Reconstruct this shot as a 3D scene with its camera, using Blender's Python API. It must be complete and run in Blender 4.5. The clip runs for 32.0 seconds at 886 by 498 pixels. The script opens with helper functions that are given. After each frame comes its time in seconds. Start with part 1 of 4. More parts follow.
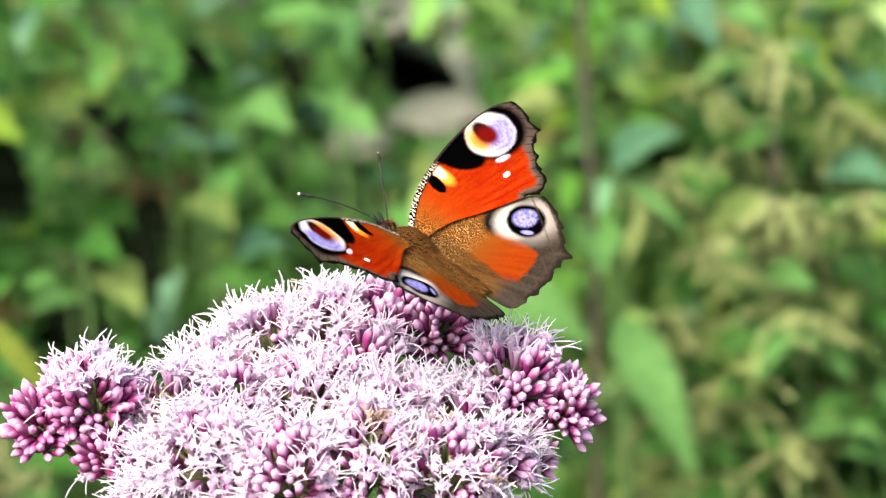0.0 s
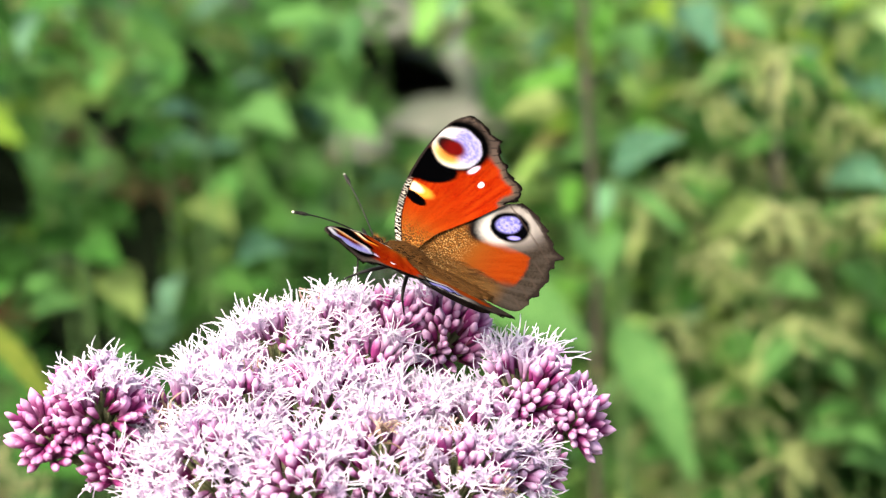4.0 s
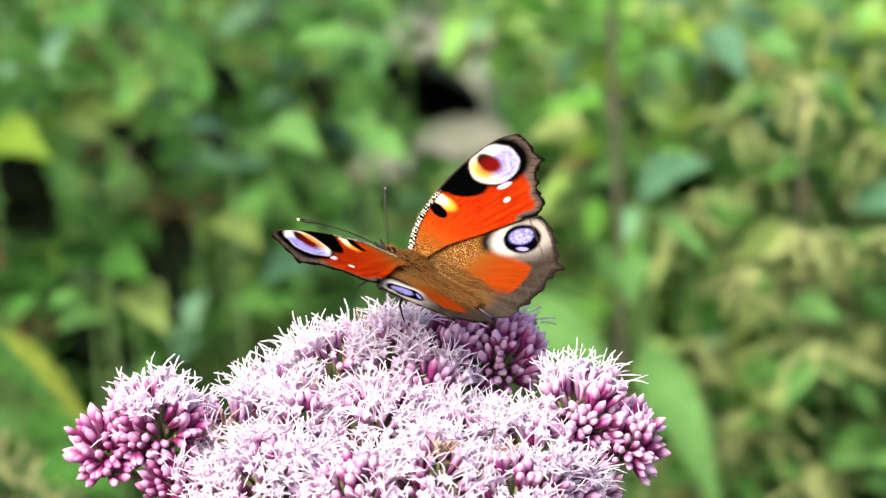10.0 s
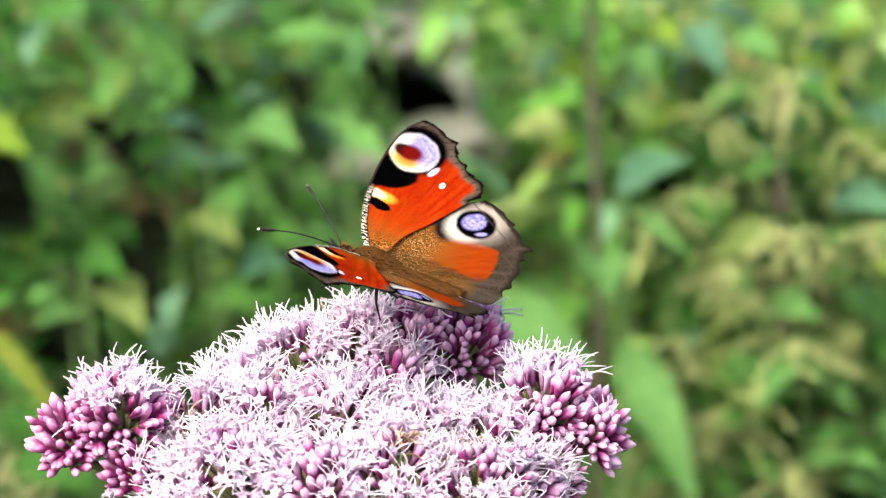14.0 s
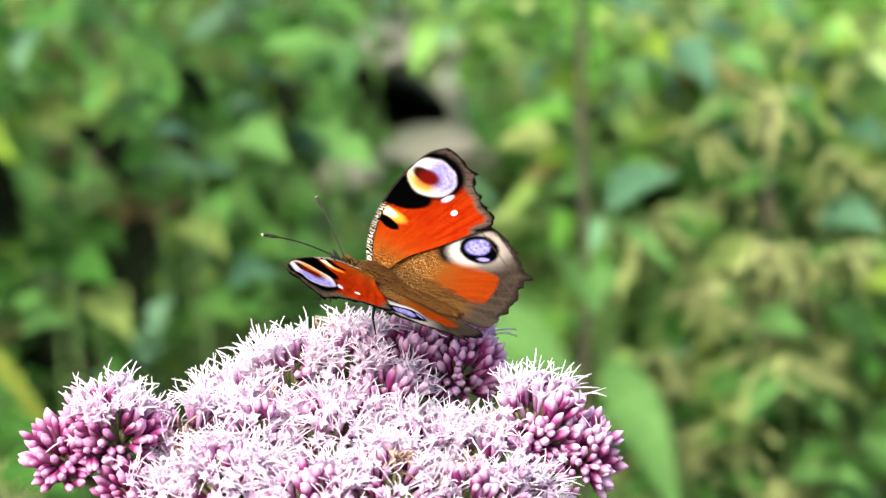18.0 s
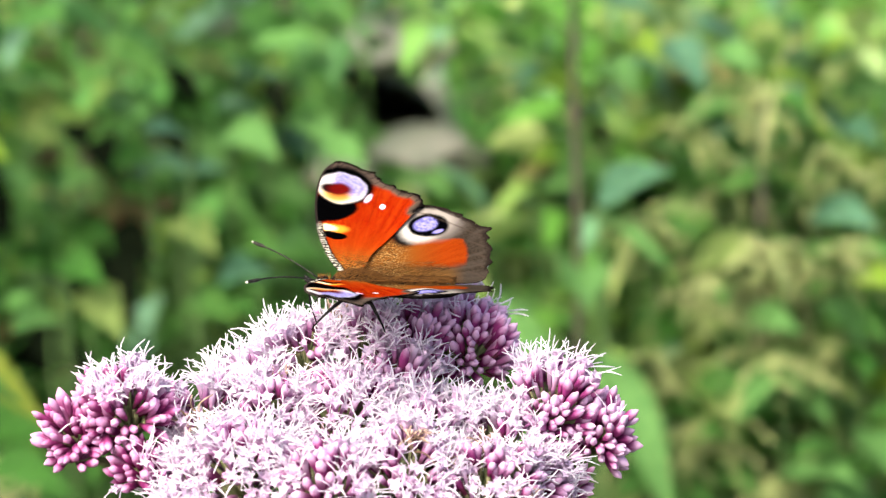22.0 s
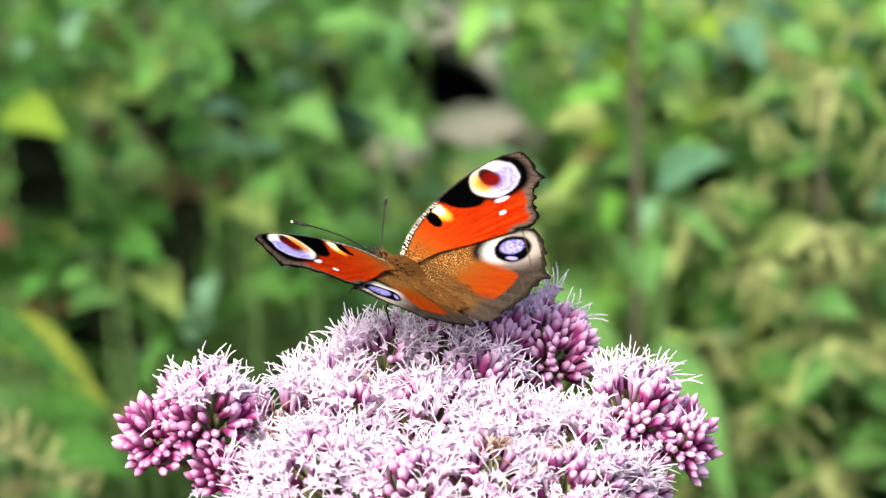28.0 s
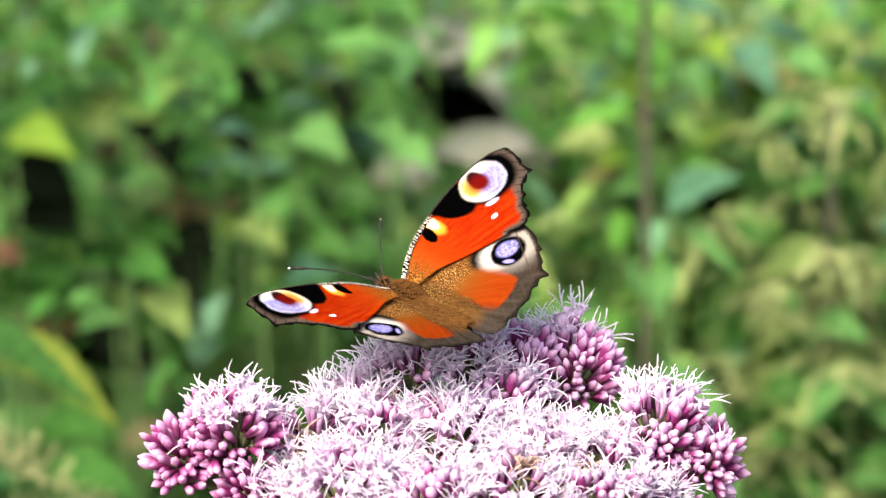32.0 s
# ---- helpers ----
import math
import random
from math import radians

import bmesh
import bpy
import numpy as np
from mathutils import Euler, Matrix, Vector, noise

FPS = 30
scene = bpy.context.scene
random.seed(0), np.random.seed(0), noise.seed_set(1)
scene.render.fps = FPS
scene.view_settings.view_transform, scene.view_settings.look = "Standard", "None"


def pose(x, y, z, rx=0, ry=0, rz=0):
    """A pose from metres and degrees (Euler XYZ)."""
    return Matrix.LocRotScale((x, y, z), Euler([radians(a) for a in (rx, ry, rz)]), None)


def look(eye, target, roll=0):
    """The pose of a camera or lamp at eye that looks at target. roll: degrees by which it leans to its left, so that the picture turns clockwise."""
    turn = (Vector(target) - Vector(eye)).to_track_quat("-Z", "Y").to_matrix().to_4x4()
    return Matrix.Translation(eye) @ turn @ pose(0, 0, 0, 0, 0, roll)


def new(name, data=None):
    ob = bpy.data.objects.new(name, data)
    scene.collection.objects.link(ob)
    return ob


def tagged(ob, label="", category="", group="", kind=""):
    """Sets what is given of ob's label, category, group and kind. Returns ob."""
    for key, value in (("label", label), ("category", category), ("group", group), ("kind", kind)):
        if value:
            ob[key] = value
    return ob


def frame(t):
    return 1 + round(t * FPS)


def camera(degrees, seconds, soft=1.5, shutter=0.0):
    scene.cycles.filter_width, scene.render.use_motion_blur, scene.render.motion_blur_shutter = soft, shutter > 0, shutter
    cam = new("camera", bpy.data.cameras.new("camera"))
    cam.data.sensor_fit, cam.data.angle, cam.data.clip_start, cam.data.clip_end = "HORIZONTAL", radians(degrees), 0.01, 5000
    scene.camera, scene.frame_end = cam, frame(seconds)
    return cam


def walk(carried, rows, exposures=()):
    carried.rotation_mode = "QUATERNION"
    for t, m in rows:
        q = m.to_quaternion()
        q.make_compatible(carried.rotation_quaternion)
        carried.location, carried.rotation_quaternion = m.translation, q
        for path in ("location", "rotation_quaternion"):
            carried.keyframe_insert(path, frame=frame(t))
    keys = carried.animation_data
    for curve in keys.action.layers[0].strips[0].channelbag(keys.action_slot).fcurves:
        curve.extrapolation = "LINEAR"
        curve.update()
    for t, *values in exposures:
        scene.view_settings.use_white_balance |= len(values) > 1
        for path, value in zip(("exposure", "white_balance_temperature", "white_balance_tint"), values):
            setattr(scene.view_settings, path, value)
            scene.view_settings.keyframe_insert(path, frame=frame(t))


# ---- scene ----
# The camera: a hand-held close-up from about two thirds of a metre.
cam = camera(14.0, 32.0, 1.3)
cam.data.dof.use_dof = True
cam.data.dof.focus_distance = 0.665
cam.data.dof.aperture_fstop = 21.0


def view(x, y, z, yaw, pitch, roll):
    """The pose of a camera from its eye and its yaw, pitch and roll in degrees."""
    return pose(x, y, z, 90 + pitch, 0, yaw) @ pose(0, 0, 0, 0, 0, roll)


PATH = [
    (0, 0.0074, -0.6476, 1.1650, 0.209, -14.670, -1.205), (0.5, 0.0062, -0.6479, 1.1638, 0.200, -14.655, -1.136), (1, 0.0076, -0.6476, 1.1662, 0.266, -14.797, -0.931),
    (1.5, 0.0070, -0.6461, 1.1672, 0.151, -14.815, -0.852), (2, 0.0080, -0.6448, 1.1686, 0.166, -14.843, -0.851), (2.5, 0.0068, -0.6449, 1.1673, 0.107, -14.715, -1.017),
    (3, 0.0047, -0.6453, 1.1658, 0.039, -14.647, -1.035), (3.5, 0.0043, -0.6443, 1.1656, 0.070, -14.659, -1.003), (5.5, 0.0044, -0.6446, 1.1690, 0.087, -14.715, -0.968),
    (6, 0.0015, -0.6456, 1.1681, 0.010, -14.587, -0.913), (6.5, -0.0013, -0.6470, 1.1675, -0.002, -14.452, -0.824), (7, -0.0028, -0.6446, 1.1675, 0.042, -14.446, -0.717),
    (7.5, -0.0021, -0.6450, 1.1658, 0.192, -14.349, -0.733), (8, -0.0031, -0.6467, 1.1664, 0.167, -14.384, -0.615), (8.5, -0.0048, -0.6472, 1.1664, 0.160, -14.365, -0.539),
    (9, -0.0030, -0.6481, 1.1667, 0.305, -14.341, -0.716), (9.5, -0.0017, -0.6484, 1.1663, 0.289, -14.318, -0.624), (10, -0.0082, -0.6480, 1.1675, -0.065, -14.363, -0.111),
    (10.5, -0.0068, -0.6439, 1.1660, 0.034, -14.301, 0.040), (11, -0.0016, -0.6427, 1.1655, 0.181, -14.271, -0.126), (11.5, -0.0028, -0.6422, 1.1642, 0.059, -14.251, -0.225),
    (12, -0.0038, -0.6451, 1.1652, 0.034, -14.363, 0.012), (12.5, -0.0014, -0.6458, 1.1661, 0.090, -14.430, 0.015), (13, 0.0000, -0.6439, 1.1665, -0.002, -14.500, -0.000),
    (13.5, -0.0023, -0.6451, 1.1665, -0.162, -14.472, 0.059), (14, -0.0031, -0.6455, 1.1644, -0.198, -14.317, 0.071), (14.5, -0.0027, -0.6441, 1.1633, -0.225, -14.309, 0.123),
    (16.5, -0.0066, -0.6448, 1.1663, -0.632, -14.441, 0.750), (17, -0.0060, -0.6436, 1.1679, -0.576, -14.476, 0.726), (17.5, -0.0061, -0.6451, 1.1686, -0.547, -14.344, 0.882),
    (18, -0.0060, -0.6463, 1.1677, -0.527, -14.258, 0.858), (18.5, -0.0086, -0.6462, 1.1663, -0.677, -14.172, 1.063), (19, -0.0084, -0.6450, 1.1662, -0.663, -14.158, 0.933),
    (19.5, -0.0054, -0.6472, 1.1652, -0.620, -14.026, 0.967), (20, -0.0081, -0.6479, 1.1657, -0.905, -14.014, 0.831), (20.5, -0.0090, -0.6482, 1.1625, -0.978, -13.880, 0.884),
    (21, -0.0118, -0.6485, 1.1629, -1.118, -13.939, 1.012), (21.5, -0.0121, -0.6472, 1.1608, -1.058, -13.894, 0.894), (22, -0.0140, -0.6450, 1.1600, -1.020, -13.977, 0.875),
    (22.5, -0.0172, -0.6438, 1.1598, -0.731, -14.066, 0.838), (23, -0.0210, -0.6437, 1.1589, -0.530, -14.092, 0.913), (23.5, -0.0217, -0.6451, 1.1612, -0.256, -14.286, 0.799),
    (24, -0.0221, -0.6452, 1.1618, -0.119, -14.356, 0.864), (24.5, -0.0228, -0.6442, 1.1630, -0.063, -14.440, 0.875), (26.5, -0.0244, -0.6456, 1.1601, -0.131, -14.355, 0.674),
    (27, -0.0238, -0.6451, 1.1611, -0.225, -14.449, 0.807), (27.5, -0.0235, -0.6443, 1.1647, -0.335, -14.597, 0.953), (28, -0.0227, -0.6426, 1.1683, -0.455, -14.653, 1.266),
    (28.5, -0.0207, -0.6419, 1.1674, -0.510, -14.380, 1.232), (29, -0.0220, -0.6413, 1.1660, -0.738, -14.280, 1.179), (29.5, -0.0248, -0.6432, 1.1653, -0.834, -14.176, 1.132),
    (30, -0.0262, -0.6425, 1.1630, -0.857, -14.083, 1.064), (30.5, -0.0294, -0.6431, 1.1620, -0.912, -14.054, 1.175), (31, -0.0290, -0.6414, 1.1629, -0.712, -14.130, 1.185),
    (31.5, -0.0288, -0.6411, 1.1651, -0.624, -14.229, 1.197), (32, -0.0294, -0.6407, 1.1669, -0.605, -14.289, 1.407),
]
walk(cam, [(row[0], view(*row[1:])) for row in PATH])

# ---- light: bright hazy sun from the upper left, behind the camera ----
SUN_ELEVATION, SUN_AZIMUTH = 47.0, 222.0
world = bpy.data.worlds.new("sky")
scene.world = world
world.use_nodes = True
sky = world.node_tree.nodes.new("ShaderNodeTexSky")
sky.sky_type = "NISHITA"
sky.sun_disc = False
sky.sun_elevation = radians(SUN_ELEVATION)
sky.sun_rotation = radians(SUN_AZIMUTH)
sky.air_density = 0.7
sky.dust_density = 6.0
sky.ozone_density = 0.3
background = world.node_tree.nodes["Background"]
background.inputs["Strength"].default_value = 0.26
world.node_tree.links.new(sky.outputs["Color"], background.inputs["Color"])
sun = new("sun", bpy.data.lights.new("sun", "SUN"))
sun.data.energy = 2.8
sun.data.angle = radians(35.0)
sun.data.color = (1.0, 0.96, 0.9)
_az = radians(SUN_AZIMUTH)
_el = radians(SUN_ELEVATION)
sun_way = Vector((math.sin(_az) * math.cos(_el), math.cos(_az) * math.cos(_el), math.sin(_el)))
sun.matrix_world = look(sun_way * 5, (0, 0, 0))
scene.view_settings.exposure = 0.65

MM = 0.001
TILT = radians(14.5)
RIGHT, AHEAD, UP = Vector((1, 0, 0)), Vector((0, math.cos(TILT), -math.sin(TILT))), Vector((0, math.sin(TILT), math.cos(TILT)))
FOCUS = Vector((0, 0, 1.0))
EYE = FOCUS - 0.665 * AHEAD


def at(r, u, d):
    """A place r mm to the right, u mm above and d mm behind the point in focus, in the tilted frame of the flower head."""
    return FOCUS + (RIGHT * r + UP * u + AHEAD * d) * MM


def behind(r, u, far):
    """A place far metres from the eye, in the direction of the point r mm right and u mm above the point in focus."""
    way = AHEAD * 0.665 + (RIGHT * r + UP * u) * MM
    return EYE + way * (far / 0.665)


# ---- materials ----
class Wire:
    """A number in a node tree, with arithmetic."""

    def __init__(self, tree, socket):
        self.tree, self.socket = tree, socket

    def do(self, op, *others):
        node = self.tree.nodes.new("ShaderNodeMath")
        node.operation = op
        for k, v in enumerate((self, *others)):
            if isinstance(v, Wire):
                self.tree.links.new(v.socket, node.inputs[k])
            else:
                node.inputs[k].default_value = v
        return Wire(self.tree, node.outputs[0])

    def __add__(self, o):
        return self.do("ADD", o)

    def __sub__(self, o):
        return self.do("SUBTRACT", o)

    def __mul__(self, o):
        return self.do("MULTIPLY", o)

    def step(self, low, high):
        """0 below low and 1 above high, or the other way round where low is the greater."""
        node = self.tree.nodes.new("ShaderNodeMapRange")
        node.interpolation_type = "SMOOTHSTEP"
        flip = low > high
        a, b = (high, low) if flip else (low, high)
        self.tree.links.new(self.socket, node.inputs["Value"])
        node.inputs["From Min"].default_value, node.inputs["From Max"].default_value = a, b
        node.inputs["To Min"].default_value, node.inputs["To Max"].default_value = (1, 0) if flip else (0, 1)
        return Wire(self.tree, node.outputs["Result"])


class Mat:
    """A node material under construction."""

    def __init__(self, name, roughness=0.6, metallic=0.0, specular=0.4):
        self.m = bpy.data.materials.new(name)
        self.m.use_nodes = True
        self.tree = self.m.node_tree
        self.bsdf = self.tree.nodes["Principled BSDF"]
        self.bsdf.inputs["Roughness"].default_value = roughness
        self.bsdf.inputs["Metallic"].default_value = metallic
        self.bsdf.inputs["Specular IOR Level"].default_value = specular

    def node(self, kind):
        return self.tree.nodes.new(kind)

    def link(self, a, b):
        self.tree.links.new(a.socket if isinstance(a, Wire) else a, b)

    def noise(self, scale, detail=3.0, vector=None, output="Fac"):
        n = self.node("ShaderNodeTexNoise")
        n.inputs["Scale"].default_value, n.inputs["Detail"].default_value = scale, detail
        if vector is None:
            vector = self.node("ShaderNodeTexCoord").outputs["Object"]
        self.tree.links.new(vector, n.inputs["Vector"])
        return n.outputs[output] if output != "Fac" else Wire(self.tree, n.outputs["Fac"])

    def attribute(self, name):
        n = self.node("ShaderNodeAttribute")
        n.attribute_name = name
        return n

    def random(self, island=False):
        if island:
            return Wire(self.tree, self.node("ShaderNodeNewGeometry").outputs["Random Per Island"])
        return Wire(self.tree, self.node("ShaderNodeObjectInfo").outputs["Random"])

    def mix(self, fac, a, b, blend="MIX"):
        """The colours (or sockets) a and b, mixed by fac."""
        n = self.node("ShaderNodeMix")
        n.data_type, n.blend_type = "RGBA", blend
        for socket, v in ((n.inputs[0], fac), (n.inputs[6], a), (n.inputs[7], b)):
            if isinstance(v, (tuple, list)):
                socket.default_value = (*v, 1.0)
            elif isinstance(v, (int, float)):
                socket.default_value = v
            else:
                self.link(v, socket)
        return n.outputs[2]

    def colour(self, socket):
        if isinstance(socket, (tuple, list)):
            self.bsdf.inputs["Base Color"].default_value = (*socket, 1.0)
        else:
            self.link(socket, self.bsdf.inputs["Base Color"])
        return self

    def bump(self, height, distance, strength=0.5):
        n = self.node("ShaderNodeBump")
        n.inputs["Strength"].default_value, n.inputs["Distance"].default_value = strength, distance
        self.link(height, n.inputs["Height"])
        self.link(n.outputs["Normal"], self.bsdf.inputs["Normal"])
        return self

    def thin(self, amount):
        """Light that shines through, as through a leaf or a petal."""
        out = self.tree.nodes["Material Output"]
        t = self.node("ShaderNodeBsdfTranslucent")
        base = self.bsdf.inputs["Base Color"]
        if base.is_linked:
            self.link(base.links[0].from_socket, t.inputs["Color"])
        else:
            t.inputs["Color"].default_value = base.default_value
        m = self.node("ShaderNodeMixShader")
        m.inputs[0].default_value = amount
        self.link(self.bsdf.outputs[0], m.inputs[1])
        self.link(t.outputs[0], m.inputs[2])
        self.link(m.outputs[0], out.inputs["Surface"])
        return self


def leaf_material(name, dark, light, thin=0.35, roughness=0.5, gloss=0.12):
    m = Mat(name, roughness, 0, gloss)
    n = m.noise(18.0, 4)
    veins = m.noise(90.0, 2)
    tone = m.mix(n.step(0.3, 0.7), dark, light)
    tone = m.mix(m.random() * 0.5, tone, tuple(c * 0.55 for c in dark))
    m.colour(tone)
    m.bump(veins, 0.002, 0.4)
    return m.thin(thin).m


def plain_material(name, a, b, scale=40.0, roughness=0.7, bump=0.002, specular=0.3):
    m = Mat(name, roughness, 0, specular)
    n = m.noise(scale, 5)
    m.colour(m.mix(n.step(0.3, 0.7), a, b))
    m.bump(m.noise(scale * 4, 3), bump, 0.5)
    return m.m


GREEN = leaf_material("green_leaf", (0.024, 0.09, 0.012), (0.07, 0.21, 0.032))
GRASS = leaf_material("fresh_leaf", (0.05, 0.16, 0.026), (0.115, 0.26, 0.055))
LIME = leaf_material("lime_leaf", (0.13, 0.26, 0.022), (0.25, 0.37, 0.045))
PALE = leaf_material("pale_leaf", (0.09, 0.225, 0.055), (0.155, 0.335, 0.09))
BLUISH = leaf_material("bluish_leaf", (0.05, 0.15, 0.07), (0.11, 0.23, 0.13), 0.2, 0.4)
OLIVE = leaf_material("olive_leaf", (0.14, 0.225, 0.052), (0.275, 0.365, 0.105))
YELLOW = leaf_material("yellowed_leaf", (0.1, 0.16, 0.014), (0.19, 0.225, 0.03))
BROWN = leaf_material("withered_leaf", (0.16, 0.08, 0.04), (0.32, 0.17, 0.1), 0.15, 0.8)
# Near-black colour that stands in for deep shade among the leaves.
SHADE_BLACK = leaf_material("shade_black_leaf", (0.003, 0.005, 0.003), (0.008, 0.012, 0.005), 0.02, 0.95, 0.0)
TAN = leaf_material("tan_leaf", (0.13, 0.13, 0.04), (0.25, 0.23, 0.085), 0.2, 0.8)
RUST = leaf_material("rusty_leaf", (0.13, 0.035, 0.018), (0.2, 0.06, 0.03), 0.1, 0.8)
STEM = plain_material("plant_stem", (0.03, 0.03, 0.017), (0.085, 0.068, 0.045), 30)
STEM_GREEN = plain_material("green_stem", (0.035, 0.09, 0.015), (0.07, 0.13, 0.03), 60)
SEED = plain_material("nettle_seed", (0.19, 0.27, 0.075), (0.41, 0.44, 0.18), 200)
PLUME = plain_material("plume", (0.28, 0.31, 0.11), (0.5, 0.5, 0.23), 200)
STONE = plain_material("grey_stone", (0.085, 0.105, 0.07), (0.2, 0.2, 0.155), 30, 0.85, 0.01)
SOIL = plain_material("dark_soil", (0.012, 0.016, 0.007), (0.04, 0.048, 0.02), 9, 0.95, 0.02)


def floret_material(name, foot, base, tip, island, thin=0.2, low=0.45):
    """Petal tissue: a dull foot, a coloured body and a paler end, mottled and finely ribbed."""
    m = Mat(name, 0.75, 0, 0.12)
    along = Wire(m.tree, m.attribute("along").outputs["Fac"])
    rnd = m.random(island)
    mottle = m.noise(650.0, 3)
    fine = m.noise(2400.0, 2)
    reach = along + (mottle - 0.5) * 0.35 + (rnd - 0.5) * 0.3
    tone = m.mix(reach.step(0.12, 0.4), foot, base)
    tone = m.mix(reach.step(low, 1.02), tone, tip)
    tone = m.mix(rnd.step(0.55, 1.0) * 0.3, tone, tip)
    tone = m.mix(mottle.step(0.5, 0.8) * 0.3, tone, tuple(c * 0.75 for c in base))
    m.colour(tone)
    m.bump(fine, 0.0002, 0.35)
    return m.thin(thin).m


BUD = floret_material("pink_bud", (0.15, 0.028, 0.06), (0.26, 0.032, 0.145), (0.77, 0.41, 0.66), False, 0.2, 0.6)
BUDS = floret_material("pink_buds", (0.15, 0.028, 0.06), (0.29, 0.04, 0.175), (0.82, 0.55, 0.77), True, 0.2, 0.53)
OPEN = floret_material("open_floret", (0.3, 0.08, 0.18), (0.52, 0.2, 0.43), (0.93, 0.78, 0.93), True, 0.3, 0.42)
STYLE = floret_material("white_style", (0.9, 0.78, 0.92), (0.94, 0.86, 0.95), (0.97, 0.93, 0.97), True, 0.5)
DRY = floret_material("dry_style", (0.3, 0.18, 0.12), (0.42, 0.28, 0.2), (0.6, 0.45, 0.36), True, 0.2)
STALK = plain_material("green_stalk", (0.13, 0.17, 0.06), (0.24, 0.22, 0.11), 500, 0.6, 0.0003)


# ---- building helpers ----
def mesh_from(name, verts, faces, material, smooth=True, along=None):
    me = bpy.data.meshes.new(name)
    me.from_pydata(verts, [], faces)
    me.materials.append(material)
    if smooth:
        me.polygons.foreach_set("use_smooth", [True] * len(me.polygons))
    if along is not None:
        a = me.attributes.new("along", "FLOAT", "POINT")
        a.data.foreach_set("value", np.asarray(along, dtype=np.float32))
    me.update()
    return me


def child(name, me, parent, matrix=None, label=""):
    ob = new(name, me)
    ob.parent = parent
    if matrix is not None:
        ob.matrix_basis = matrix
    return tagged(ob, label) if label else ob


def root(name, place, label, category, group="", kind=""):
    ob = new(name)
    ob.location = place
    ob.empty_display_size = 0.01
    return tagged(ob, label, category, group, kind)


def tube(points, radii, sides=6):
    """Vertices, faces and the way along (0 to 1) of a closed tube through points."""
    pts = [Vector(p) for p in points]
    verts, faces, along = [], [], []
    n = len(pts)
    side = None
    for k, p in enumerate(pts):
        t = (pts[min(k + 1, n - 1)] - pts[max(k - 1, 0)]).normalized()
        if side is None:
            side = t.orthogonal().normalized()
        else:
            side = (side - t * side.dot(t)).normalized()
        other = t.cross(side)
        for j in range(sides):
            a = 2 * math.pi * j / sides
            verts.append(p + (side * math.cos(a) + other * math.sin(a)) * radii[k])
            along.append(k / (n - 1))
    for k in range(n - 1):
        for j in range(sides):
            i = (j + 1) % sides
            faces.append((k * sides + j, k * sides + i, k * sides + sides + i, k * sides + sides + j))
    faces.append(tuple(range(sides - 1, -1, -1)))
    faces.append(tuple(range((n - 1) * sides, n * sides)))
    return verts, faces, along


class Heap:
    """Many small pieces gathered into one mesh."""

    def __init__(self):
        self.v, self.f, self.a = [], [], []

    def add(self, verts, faces, along):
        k = len(self.v)
        self.v.extend(verts)
        self.f.extend(tuple(i + k for i in f) for f in faces)
        self.a.extend(along)

    def mesh(self, name, material):
        return mesh_from(name, self.v, self.f, material, True, self.a)


def curve_points(ctrl, n):
    """n points at even steps along a smooth curve through 2D control points."""
    c = [np.array(p, float) for p in ctrl]
    c = [2 * c[0] - c[1]] + c + [2 * c[-1] - c[-2]]
    out = []
    for k in range(1, len(c) - 2):
        for t in np.linspace(0, 1, 12, endpoint=False):
            a, b, d, e = c[k - 1 : k + 3]
            out.append(0.5 * (2 * b + (d - a) * t + (2 * a - 5 * b + 4 * d - e) * t**2 + (3 * b - a - 3 * d + e) * t**3))
    out.append(c[-2])
    out = np.array(out)
    s = np.r_[0, np.cumsum(np.linalg.norm(np.diff(out, axis=0), axis=1))]
    q = np.linspace(0, s[-1], n)
    return np.stack([np.interp(q, s, out[:, 0]), np.interp(q, s, out[:, 1])], 1)



# ---- ground ----
def ground():
    n, size = 60, 60.0
    verts, faces = [], []
    for j in range(n + 1):
        for i in range(n + 1):
            x, y = (i / n - 0.5), (j / n - 0.5)
            x, y = size * x * abs(x) * 4, size * y * abs(y) * 4 + 1.0
            z = 0.05 * noise.noise((x * 1.3, y * 1.3, 0.0)) + 0.02 * noise.noise((x * 6, y * 6, 3.0))
            verts.append((x, y, z))
    for j in range(n):
        for i in range(n):
            k = j * (n + 1) + i
            faces.append((k, k + 1, k + n + 2, k + n + 1))
    tagged(new("ground", mesh_from("ground", verts, faces, SOIL)), "dark mossy soil below the nettles", "ground", kind="structure")


ground()

